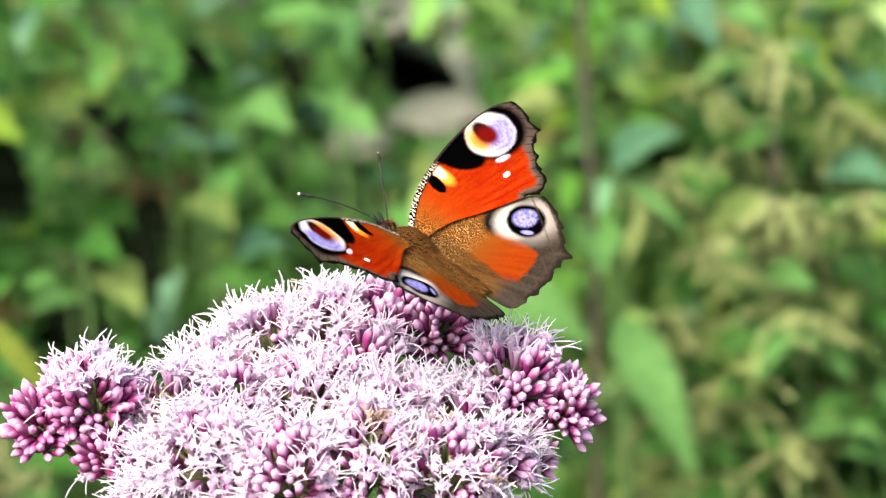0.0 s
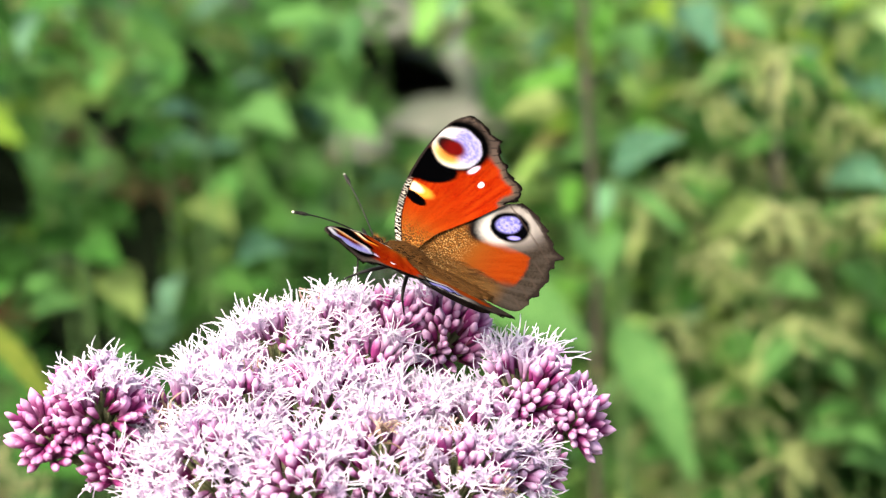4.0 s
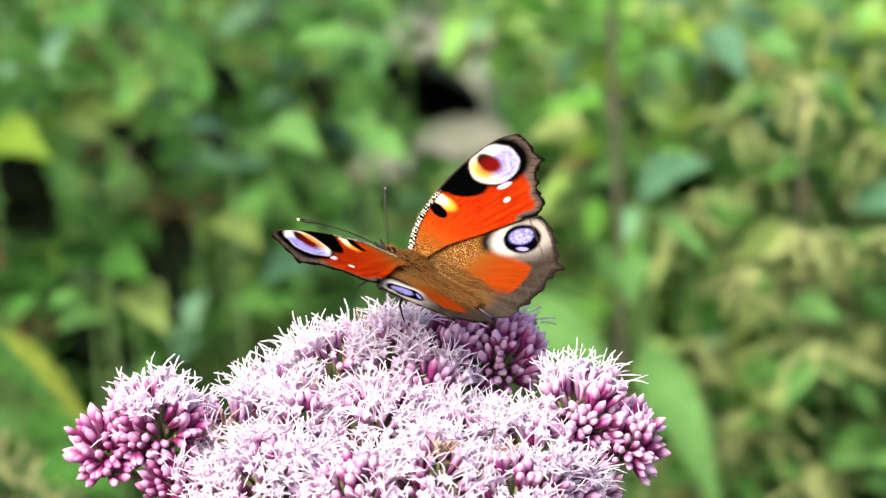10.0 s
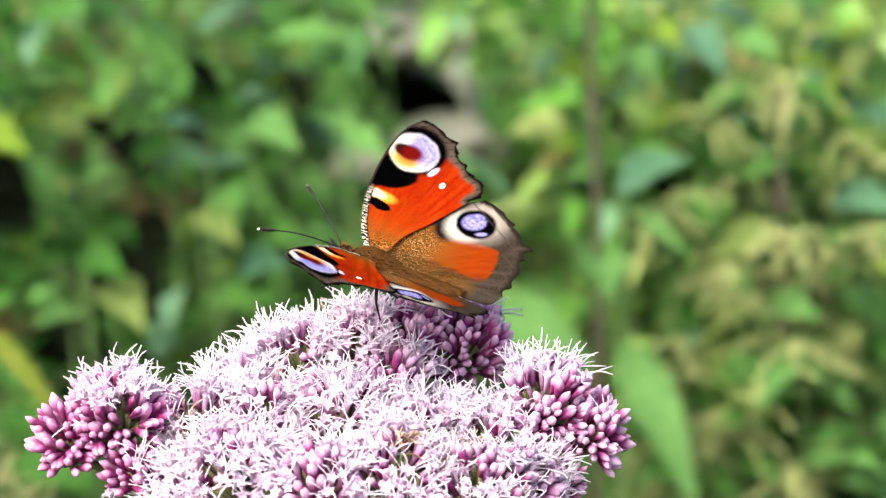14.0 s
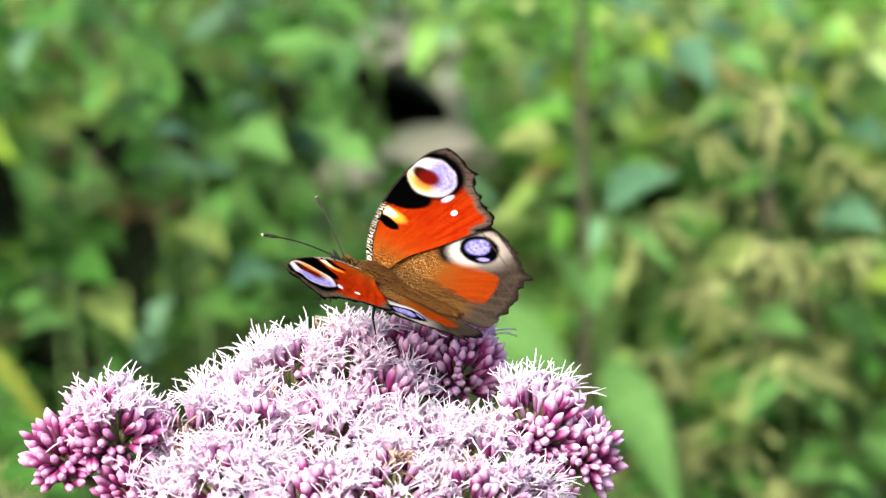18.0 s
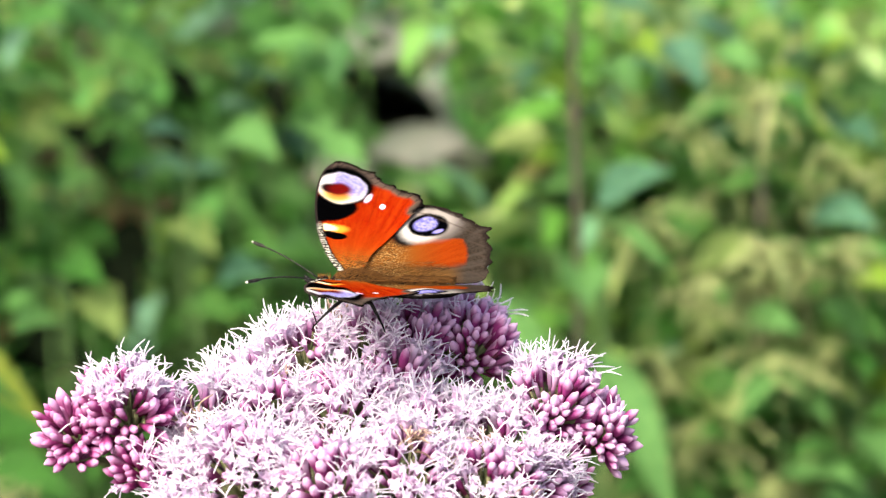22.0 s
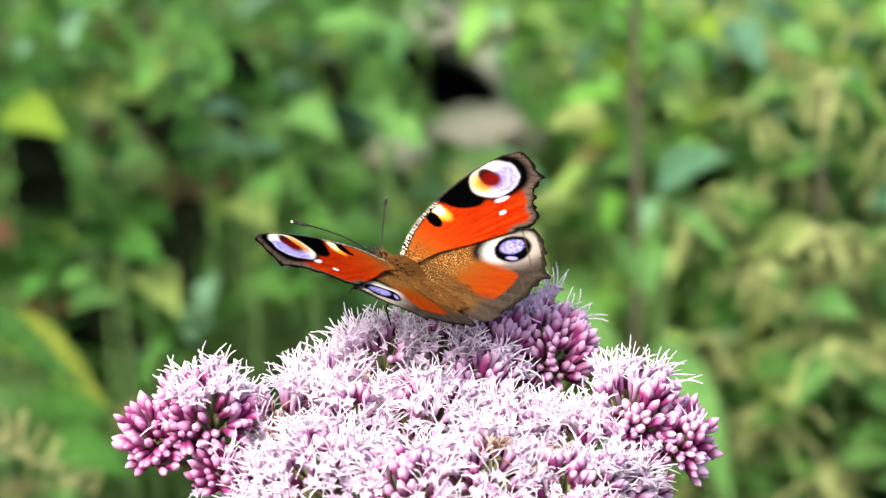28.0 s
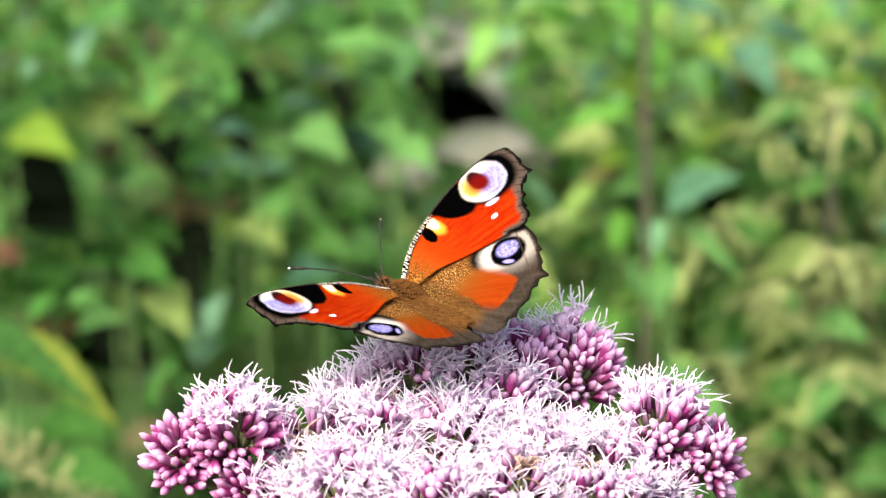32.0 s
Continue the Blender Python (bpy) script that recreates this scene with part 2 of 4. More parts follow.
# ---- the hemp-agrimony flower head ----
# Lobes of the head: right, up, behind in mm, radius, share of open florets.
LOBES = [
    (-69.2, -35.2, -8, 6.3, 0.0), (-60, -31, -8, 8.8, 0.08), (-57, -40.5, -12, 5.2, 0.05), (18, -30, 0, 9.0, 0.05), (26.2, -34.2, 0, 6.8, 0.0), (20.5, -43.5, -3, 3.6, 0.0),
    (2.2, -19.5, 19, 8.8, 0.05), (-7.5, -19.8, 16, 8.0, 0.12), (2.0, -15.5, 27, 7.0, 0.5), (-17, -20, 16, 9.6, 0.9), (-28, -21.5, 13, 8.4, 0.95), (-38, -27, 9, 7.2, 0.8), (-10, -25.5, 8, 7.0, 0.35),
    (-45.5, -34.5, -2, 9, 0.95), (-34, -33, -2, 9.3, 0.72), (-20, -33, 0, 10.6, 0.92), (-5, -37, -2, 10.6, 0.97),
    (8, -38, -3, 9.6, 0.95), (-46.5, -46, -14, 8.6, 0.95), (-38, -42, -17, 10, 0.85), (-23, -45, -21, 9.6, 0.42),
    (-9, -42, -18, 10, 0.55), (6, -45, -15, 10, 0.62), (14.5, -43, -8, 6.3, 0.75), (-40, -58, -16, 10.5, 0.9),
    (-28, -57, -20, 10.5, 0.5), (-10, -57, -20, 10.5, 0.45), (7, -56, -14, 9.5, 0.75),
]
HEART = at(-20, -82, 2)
SINGLE_BUDS = (0, 1, 2, 3, 4, 5, 6, 7)


def ribbed(profile, sides=10):
    """A slender five-ribbed body along +z: rows of height, radius, rib depth and bend, with the way along it."""
    verts, faces, along = [], [], []
    top = max(row[0] for row in profile)
    for h, w, rib, bend in profile:
        for j in range(sides):
            a = 2 * math.pi * j / sides
            q = w * (1 + rib * (1 if j % 2 else -1))
            verts.append((q * math.cos(a) + bend, q * math.sin(a), h))
            along.append(h / top)
    for k in range(len(profile) - 1):
        for j in range(sides):
            i = (j + 1) % sides
            faces.append((k * sides + j, k * sides + i, k * sides + sides + i, k * sides + sides + j))
    faces.append(tuple(range(sides - 1, -1, -1)))
    n = (len(profile) - 1) * sides
    faces.append(tuple(range(n, n + sides)))
    return [Vector(v) for v in verts], faces, along


def bud_shape(length, width, seed):
    """A closed bud: a narrow tube that swells to a blunt, five-sided knob."""
    r = random.Random(seed)
    lean = r.uniform(-0.16, 0.16) * length
    fat = r.uniform(0.45, 0.62)
    rows = ((0, 0.42, 0), (0.16, 0.55, 0.03), (0.4, fat + 0.18, 0.05), (0.62, 0.9, 0.07), (0.78, 1.0, 0.07), (0.9, 0.84, 0.08), (0.98, 0.5, 0.12), (1.07, 0.12, 0.1))
    return ribbed([(h * length, w * width * r.uniform(0.95, 1.05), rib, lean * h * h) for h, w, rib in rows])


def corolla_shape(length, width, seed):
    """An open floret: a tube that flares into a five-pointed star with a hollow throat."""
    r = random.Random(seed)
    lean = r.uniform(-0.14, 0.14) * length
    wide = r.uniform(1.0, 1.3)
    rows = ((0, 0.4, 0), (0.3, 0.5, 0.02), (0.62, 0.62, 0.04), (0.84, 0.85, 0.08), (0.97, wide, 0.34), (0.95, wide * 0.98, 0.36), (0.86, 0.5, 0.1))
    return ribbed([(h * length, w * width, rib, lean * h * h) for h, w, rib in rows])


def style_strand(start, way, length, width, r):
    """One branch of a style: a thin strand that arches over and thickens to a blunt end."""
    side = Vector((r.gauss(0, 1), r.gauss(0, 1), r.gauss(0, 1))).cross(way).normalized()
    bend, curl = r.uniform(0.15, 0.95), r.uniform(-0.35, 0.35)
    other = way.cross(side)
    pts = []
    for k in range(6):
        s = k / 5
        pts.append(start + way * (length * s * (1 - 0.18 * bend * s)) + side * (bend * length * s * s * 0.75) + other * (curl * length * s ** 3) + Vector((0, 0, -0.06 * length * s * s)))
    return tube(pts, [width * w for w in (0.75, 0.8, 0.9, 1.05, 1.15, 0.7)], 3)


def flower_head():
    r = random.Random(3)
    base = Vector((HEART.x, HEART.y, 0.0))
    plant = root("hemp_agrimony", base, "pink hemp-agrimony with a domed head of fringed florets and buds", "flower")
    v, f, a = tube([(0, 0, 0), (0.004, 0, 0.35), (-0.003, 0.002, 0.7), HEART - base], [0.0042, 0.0038, 0.0032, 0.0024], 10)
    child("stem", mesh_from("stem", v, f, STALK), plant, None, "green flower stem")
    shapes, stars = [], []
    for k in range(6):
        v, f, a = bud_shape(r.uniform(4.9, 6.2) * MM, r.uniform(0.88, 1.06) * MM, k)
        shapes.append((v, f, a, mesh_from("bud", v, f, BUD, True, a)))
        stars.append(corolla_shape(r.uniform(5.4, 6.4) * MM, r.uniform(0.85, 1.0) * MM, k))
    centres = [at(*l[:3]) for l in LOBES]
    singles = 0
    for n, (_, _, _, size, share) in enumerate(LOBES):
        c, rad = centres[n], size * MM
        axis = (c - HEART).normalized() * 0.5 + Vector((0, -0.25, 0.8))
        axis.normalize()
        foot = c - axis * rad * 0.55
        closed = n in SINGLE_BUDS
        heap_buds, heap_open, heap_styles, heap_stalks, heap_dry = Heap(), Heap(), Heap(), Heap(), Heap()
        v, f, a = tube([HEART, HEART + (foot - HEART) * 0.4 + Vector((0, 0, 0.3 * (foot - HEART).z)), foot], [1.5 * MM, 1.1 * MM, 0.9 * MM], 6)
        heap_stalks.add([p - base for p in v], f, a)
        cluster_buds = []
        side = axis.orthogonal().normalized()
        other = axis.cross(side)
        # Each lobe carries small heads; each small head holds a bundle of florets that open together.
        heads = int(2 * math.pi * size * size * 1.15 / (13.0 if closed else 21.0))
        for k in range(heads):
            z = 1 - (1.42 if closed else 1.22) * (k + 0.5) / heads
            ang = k * 2.39996 + n + r.gauss(0, 0.25)
            ring = math.sqrt(max(0, 1 - z * z))
            way = axis * z + (side * math.cos(ang) + other * math.sin(ang)) * ring
            way = (way + Vector((r.gauss(0, 0.12), r.gauss(0, 0.12), r.gauss(0, 0.12)))).normalized()
            lift = r.uniform(0.82, 1.08)
            patch = noise.noise((c + way * rad) * 95.0)
            ripe = r.random() < share + (0.0 if closed else 0.12) - 0.9 * max(0.0, patch) - (0.15 if (c + way * rad).z < 0.962 else 0.0)
            if n in (0, 3) and way.z > 0.8:
                ripe = r.random() < (0.75 if n else 0.3)
            if n == 1 and way.z > 0.68:
                ripe = r.random() < 0.85
            if n in (6, 7) and way.z > 0.93:
                ripe = r.random() < 0.8
            if n == 3 and way.x < -0.45:
                ripe = r.random() < 0.55
            if n == 1 and way.x < -0.15 and way.y < -0.55:
                ripe = r.random() < 0.22
            dry = not closed and r.random() < 0.03
            head_way = (way * 0.8 + axis * 0.35 + Vector((r.gauss(0, 0.1), r.gauss(0, 0.1), r.gauss(0, 0.1)))).normalized()
            u = head_way.orthogonal().normalized()
            w2 = head_way.cross(u)
            spin = r.uniform(0, 6.28)
            for j in range(r.choice((4, 5, 5, 6))):
                q = spin + j * 1.2566 + r.gauss(0, 0.2)
                out = 0.25 if j == 5 else r.uniform(0.8, 1.15)
                spread = (u * math.cos(q) + w2 * math.sin(q)) * out
                point = (head_way + spread * r.uniform(0.16, 0.34)).normalized()
                tip = c + way * rad * lift + spread * 1.75 * MM + head_way * r.gauss(0, 0.55) * MM
                if any((tip - o).length < LOBES[m][3] * MM * 0.78 for m, o in enumerate(centres) if m != n):
                    continue
                turn = point.to_track_quat("Z", "Y").to_matrix().to_4x4()
                grow = r.uniform(0.7, 1.08)
                slim = grow * (0.93 if closed else 1.0)
                start = tip - point * 4.6 * MM * grow
                m = Matrix.Translation(start - base) @ turn @ Matrix.Rotation(r.uniform(0, 6.28), 4, "Z") @ Matrix.Diagonal((slim, slim, grow * (1.04 if closed else 1.0), 1))
                kind = r.randrange(6)
                heap_stalks.add(*[[p - base for p in q2] if i == 0 else q2 for i, q2 in enumerate(tube([foot, foot.lerp(start, 0.6), start], [0.45 * MM, 0.35 * MM, 0.4 * MM], 4))])
                is_open = ripe != (r.random() < (0.03 if closed else 0.1)) and (not closed or way.z > 0.45 or way.x < -0.1)
                if dry:
                    for _ in range(4):
                        w = (point + Vector((r.gauss(0, 0.6), r.gauss(0, 0.6), r.gauss(0, 0.6)))).normalized()
                        v, f, a = style_strand(tip - point * 1.5 * MM, w, r.uniform(2.5, 5.0) * MM, r.uniform(0.16, 0.24) * MM, r)
                        heap_dry.add([p - base for p in v], f, a)
                elif not is_open:
                    verts, faces, along, me = shapes[kind]
                    if closed and singles < 300:
                        cluster_buds.append((me, m))
                        singles += 1
                    else:
                        heap_buds.add([m @ p for p in verts], faces, along)
                else:
                    verts, faces, along = stars[kind]
                    heap_open.add([m @ p for p in verts], faces, along)
                    for _ in range(r.choice((3, 3, 4, 4))):
                        w = (point + Vector((r.gauss(0, 0.36), r.gauss(0, 0.36), r.gauss(0, 0.36)))).normalized()
                        v, f, a = style_strand(tip - point * 0.6 * MM, w, r.uniform(3.6, 6.6) * MM, r.uniform(0.105, 0.17) * MM, r)
                        heap_styles.add([p - base for p in v], f, a)
        cluster = child("branch", heap_stalks.mesh("branch", STALK), plant)
        for heap, name, material, words in (
            (heap_buds, "bud_mass", BUDS, "pink buds packed together"),
            (heap_open, "floret_mass", OPEN, "pale pink star-shaped florets packed together"),
            (heap_styles, "fringe", STYLE, "fringe of thin white styles"),
            (heap_dry, "dry_fringe", DRY, "shrivelled tan styles"),
        ):
            if heap.v:
                child(name, heap.mesh(name, material), cluster, None, words)["kind"] = "stuff"
        for me, m in cluster_buds:
            child("bud", me, cluster, m)
    return plant


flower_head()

# ---- the peacock butterfly ----
# Time, place, yaw, pitch, roll, lift of the wings, forward sweep of the right and of the left forewing.
FLUTTER = [
    (0, 0.0016, -0.0025, 0.9959, 143.9, 25.3, -13.1, 24.1, -1.3, -0.7), (0.5, 0.0017, -0.0023, 0.9955, 143.9, 25.5, -12.7, 24.7, -1.7, -0.3), (1, 0.0014, -0.0014, 0.9953, 145.2, 23.2, -13.6, 24.7, -1.8, 0.4),
    (1.5, 0.0012, -0.0000, 0.9951, 153.6, 22.4, -16.0, 19.6, -2.0, 0.1), (2, -0.0001, 0.0007, 0.9944, 160.4, 18.7, -8.5, 20.4, -2.1, -1.0), (2.5, -0.0002, 0.0014, 0.9941, 156.6, 18.8, -7.6, 21.4, -1.4, -0.4),
    (3, -0.0015, 0.0020, 0.9941, 152.7, 20.7, -3.6, 22.1, -1.8, -0.6), (3.5, -0.0008, 0.0023, 0.9942, 157.3, 24.8, -5.3, 23.4, -1.4, -0.4), (5.5, -0.0062, 0.0031, 0.9943, 159.7, 15.1, -17.1, 29.5, -0.3, -1.4),
    (6, -0.0065, 0.0034, 0.9944, 160.4, 16.4, -16.9, 28.6, -0.7, -1.5), (6.5, -0.0064, 0.0035, 0.9943, 160.1, 16.0, -17.3, 29.0, -0.4, -1.8), (7, -0.0066, 0.0039, 0.9943, 155.7, 15.0, -13.5, 28.3, 0.2, -1.5),
    (7.5, -0.0069, 0.0043, 0.9944, 151.4, 15.7, -12.7, 28.7, -0.1, -0.5), (8, -0.0080, 0.0042, 0.9942, 147.9, 11.7, -12.8, 27.7, 0.6, -0.4), (8.5, -0.0076, 0.0043, 0.9948, 145.7, 16.4, -13.5, 27.2, 0.2, -0.4),
    (9, -0.0096, 0.0038, 0.9949, 147.3, 16.4, -14.0, 26.4, -0.2, -0.7), (9.5, -0.0119, 0.0046, 0.9959, 142.7, 12.9, -12.3, 23.4, -0.1, -1.1), (10, -0.0114, 0.0051, 0.9961, 136.1, 16.5, -9.3, 24.1, 0.1, -1.4),
    (10.5, -0.0111, 0.0056, 0.9962, 135.3, 17.8, -9.5, 24.5, -0.1, -1.1), (11, -0.0107, 0.0057, 0.9963, 135.5, 18.2, -9.8, 23.3, -0.6, -1.5), (11.5, -0.0109, 0.0053, 0.9962, 135.4, 18.7, -9.9, 24.6, -0.1, -1.7),
    (12, -0.0122, 0.0044, 0.9957, 148.0, 14.7, -15.1, 23.5, -0.6, -1.7), (12.5, -0.0124, 0.0033, 0.9948, 166.1, 10.7, -18.3, 18.5, -1.8, -2.9), (13, -0.0114, 0.0043, 0.9956, 160.9, 17.4, -13.5, 20.7, -2.2, -0.7),
    (13.5, -0.0113, 0.0044, 0.9954, 160.5, 17.2, -12.2, 21.3, -2.1, -1.0), (14, -0.0112, 0.0045, 0.9953, 160.9, 17.3, -12.3, 21.4, -1.6, -0.7), (14.5, -0.0111, 0.0047, 0.9955, 160.6, 17.5, -12.0, 20.5, -1.5, 0.4),
    (16.5, -0.0107, 0.0083, 0.9949, 157.6, 19.7, -10.2, 20.9, 1.5, 0.3), (17, -0.0104, 0.0082, 0.9950, 157.1, 19.7, -10.0, 20.6, 1.4, 0.4), (17.5, -0.0103, 0.0079, 0.9951, 157.4, 19.1, -9.9, 20.1, 1.8, 0.6),
    (18, -0.0103, 0.0075, 0.9951, 157.4, 20.0, -10.0, 20.3, 1.7, 0.9), (18.5, -0.0106, 0.0071, 0.9951, 158.4, 18.5, -11.5, 20.6, 1.8, 0.6), (19, -0.0101, 0.0070, 0.9955, 156.7, 19.2, -10.2, 20.7, 1.5, 1.2),
    (19.5, -0.0097, 0.0064, 0.9954, 164.2, 18.7, -12.5, 16.9, 1.7, 1.8), (20, -0.0116, 0.0055, 0.9946, 165.6, 13.9, -15.7, 18.9, 1.6, 1.4), (20.5, -0.0118, 0.0051, 0.9946, 165.1, 15.8, -15.7, 20.8, 2.0, 0.9),
    (21, -0.0138, 0.0041, 0.9936, 170.4, 8.9, -17.1, 19.4, 1.6, -0.0), (21.5, -0.0162, 0.0028, 0.9923, 183.6, -0.3, -15.9, 16.4, 0.0, 0.4), (22, -0.0158, 0.0030, 0.9925, 179.3, 0.3, -8.6, 16.5, 0.8, -0.7),
    (22.5, -0.0161, 0.0030, 0.9923, 182.2, 5.8, -8.8, 21.6, 1.7, 3.2), (23, -0.0171, 0.0028, 0.9922, 179.9, 6.1, -8.0, 13.8, -0.1, -1.2), (23.5, -0.0173, 0.0030, 0.9921, 181.1, 7.1, -8.1, 19.6, -0.6, -3.5),
    (24, -0.0188, 0.0034, 0.9925, 172.9, 10.4, -4.9, 17.2, -0.6, -4.6), (24.5, -0.0201, 0.0036, 0.9928, 170.9, 14.0, -6.2, 18.8, -0.6, -5.5), (26.5, -0.0235, 0.0089, 0.9922, 140.5, 11.3, -9.6, 21.8, -0.0, 2.4),
    (27, -0.0235, 0.0090, 0.9922, 136.4, 8.6, -6.1, 22.9, 0.3, -0.1), (27.5, -0.0236, 0.0089, 0.9925, 134.2, 12.8, -7.1, 20.3, 0.2, 1.8), (28, -0.0234, 0.0087, 0.9928, 130.0, 13.2, -7.1, 22.0, 0.3, 2.0),
    (28.5, -0.0239, 0.0081, 0.9929, 126.0, 13.3, -12.5, 21.3, 0.6, 2.1), (29, -0.0240, 0.0068, 0.9926, 124.4, 15.4, -19.1, 22.7, 0.8, 0.9), (29.5, -0.0243, 0.0066, 0.9931, 123.9, 16.4, -20.5, 27.0, 0.6, 1.0),
    (30, -0.0250, 0.0064, 0.9930, 125.6, 13.2, -22.6, 25.9, 1.4, 1.3), (30.5, -0.0254, 0.0061, 0.9924, 127.0, 10.8, -25.6, 23.7, 1.5, 0.8), (31, -0.0269, 0.0064, 0.9920, 123.1, 7.6, -27.5, 24.3, 2.0, 0.5),
    (31.5, -0.0281, 0.0067, 0.9916, 128.4, 2.6, -25.3, 21.5, 2.1, 2.0), (32, -0.0276, 0.0077, 0.9922, 131.3, 7.8, -20.2, 22.0, 1.9, 1.5),
]

FORE_LEAD = [(5.6, 1.6), (8.1, 5.6), (9.9, 10.4), (10.8, 14.9), (11.3, 20.0), (11.3, 24.6), (10.8, 28.9), (9.8, 32.2), (8.0, 34.6)]
FORE_TRAIL = [(1.6, 1.4), (0.0, 7.2), (-3.8, 13.3), (-7.2, 19.3), (-9.3, 22.8), (-8.7, 24.4), (-7.5, 25.9), (-5.3, 26.6), (-3.8, 28.2), (-1.9, 29.4), (-0.5, 31.2), (0.3, 33.4), (2.9, 33.9), (5.5, 34.7), (8.0, 34.6)]
HIND_LEAD = [(3.0, 1.4), (0.5, 8.0), (-3.6, 15.5), (-6.8, 20.6), (-9.6, 22.8)]
HIND_TRAIL = [(-2.5, 0.3), (-9.0, 0.2), (-17.0, 0.2), (-20.9, 1.2), (-22.0, 4.8), (-22.4, 9.2), (-21.9, 12.0), (-21.5, 13.6), (-22.4, 15.8), (-20.3, 16.5), (-18.4, 18.2), (-15.4, 20.6), (-12.3, 22.1), (-9.6, 22.6)]


def wing_layers(m):
    """The inputs that the wing patterns share: along the body, outwards, from the outer edge, from the front edge, in mm."""
    at_ = m.attribute("wing")
    sep = m.node("ShaderNodeSeparateXYZ")
    m.link(at_.outputs["Vector"], sep.inputs[0])
    fine = m.noise(1.4, 3, at_.outputs["Vector"])
    scale = m.noise(4.5, 2, at_.outputs["Vector"])
    shift = (fine - 0.5) * 1.3 + (scale - 0.5) * 0.5
    u, v = Wire(m.tree, sep.outputs[0]) + shift * 0.3, Wire(m.tree, sep.outputs[1]) - shift * 0.3
    edge = Wire(m.tree, sep.outputs[2]) + shift * 0.7
    lead = Wire(m.tree, m.attribute("lead").outputs["Fac"])
    return u, v, edge, lead, fine, scale, Wire(m.tree, sep.outputs[1])


def spot(u, v, cu, cv, ru, rv, turn=0.0, soft=0.12):
    c, s = math.cos(radians(turn)), math.sin(radians(turn))
    a = ((u - cu) * c + (v - cv) * s) * (1 / ru)
    b = ((v - cv) * c - (u - cu) * s) * (1 / rv)
    return (a * a + b * b).do("SQRT").step(1 + soft, 1 - soft)


def fan_vector(m, fan, v):
    """Coordinates that run along the veins."""
    n = m.node("ShaderNodeCombineXYZ")
    m.link(fan * 26.0, n.inputs[0])
    m.link(v * 0.25, n.inputs[1])
    return n.outputs[0]


def fore_material():
    m = Mat("forewing_scales", 0.8, 0, 0.0)
    u, v, edge, lead, fine, scale, v0 = wing_layers(m)
    red = m.mix(scale.step(0.3, 0.7), (0.13, 0.0045, 0.0007), (0.25, 0.014, 0.001))
    fan = (u - 4.0).do("ARCTAN2", v + 3.0)
    veins = (fan * 30.0).do("SINE").step(0.93, 1.0) * v.step(4, 12)
    streak = m.noise(1.0, 3, fan_vector(m, fan, v))
    t = m.mix(streak.step(0.35, 0.7) * 0.4, red, (0.3, 0.036, 0.003))
    t = m.mix(veins * 0.3, t, (0.1, 0.004, 0.001))
    t = m.mix(v.step(18, 5) * 0.5, t, (0.24, 0.04, 0.003))
    t = m.mix(v.step(10.5, 3.0) * fine.step(0.2, 0.55), t, (0.19, 0.06, 0.007))
    speck = m.noise(3.2, 2, m.attribute("wing").outputs["Vector"])
    t = m.mix(v.step(9.5, 3) * speck.step(0.5, 0.56), t, (0.035, 0.02, 0.008))
    t = m.mix(v.step(6.5, 2) * speck.step(0.44, 0.38), t, (0.34, 0.19, 0.05))
    t = m.mix(edge.step(2.3, 1.2), t, (0.075, 0.052, 0.034))
    t = m.mix(edge.step(1.4, 0.9), t, (0.042, 0.03, 0.022))
    t = m.mix(v.step(27.0, 29.5) * edge.step(3.3, 2.5), t, (0.065, 0.046, 0.034))
    rays = ((v + u * 0.8) * 2.6 + fine * 1.6).do("SINE").step(0.84, 0.97)
    t = m.mix(v.step(30.2, 31.6), t, (0.05, 0.036, 0.027))
    t = m.mix(rays * edge.step(2.2, 1.2) * 0.7, t, (0.006, 0.005, 0.004))
    t = m.mix(spot(u, v, 7.6, 14.0, 2.8, 1.3, 0, 0.35), t, (0.66, 0.21, 0.018))
    t = m.mix(spot(u, v, 8.8, 14.1, 1.9, 0.9, 0, 0.4), t, (0.88, 0.72, 0.4))
    dark = (0.0005, 0.0005, 0.0006)
    t = m.mix(spot(u, v, 6.2, 27.2, 5.9, 6.0), t, dark)
    t = m.mix(spot(u, v, 8.0, 19.3, 5.2, 2.9, -24), t, dark)
    t = m.mix(spot(u, v, 10.4, 19.5, 2.4, 4.2), t, dark)
    t = m.mix(spot(u, v, 7.3, 12.0, 2.5, 1.05, 8), t, dark)
    eye = spot(u, v, 6.4, 26.5, 4.6, 4.6)
    t = m.mix(eye, t, (0.62, 0.58, 0.52))
    t = m.mix(spot(u, v, 7.6, 24.0, 3.2, 1.9, 0, 0.5) * eye * 0.9, t, (0.62, 0.36, 0.09))
    t = m.mix(spot(u, v, 6.9, 24.1, 2.5, 1.5, 0, 0.5) * eye * 0.85, t, (0.5, 0.14, 0.012))
    lilac = m.mix(fine.step(0.3, 0.7), (0.14, 0.13, 0.35), (0.27, 0.25, 0.48))
    t = m.mix(spot(u, v, 4.4, 28.7, 4.3, 3.4, 20, 0.25) * eye, t, lilac)
    t = m.mix(spot(u, v, 3.4, 25.8, 2.0, 2.0, 0, 0.6) * eye * 0.8, t, lilac)
    t = m.mix(spot(u, v, 8.0, 26.2, 2.6, 1.6, 0, 0.3), t, (0.008, 0.003, 0.003))
    t = m.mix(spot(u, v, 6.7, 26.0, 2.3, 1.9, 0, 0.45), t, (0.075, 0.0025, 0.002))
    t = m.mix(spot(u, v, 1.3, 24.0, 0.5, 1.25, 25, 0.5), t, (0.8, 0.52, 0.62))
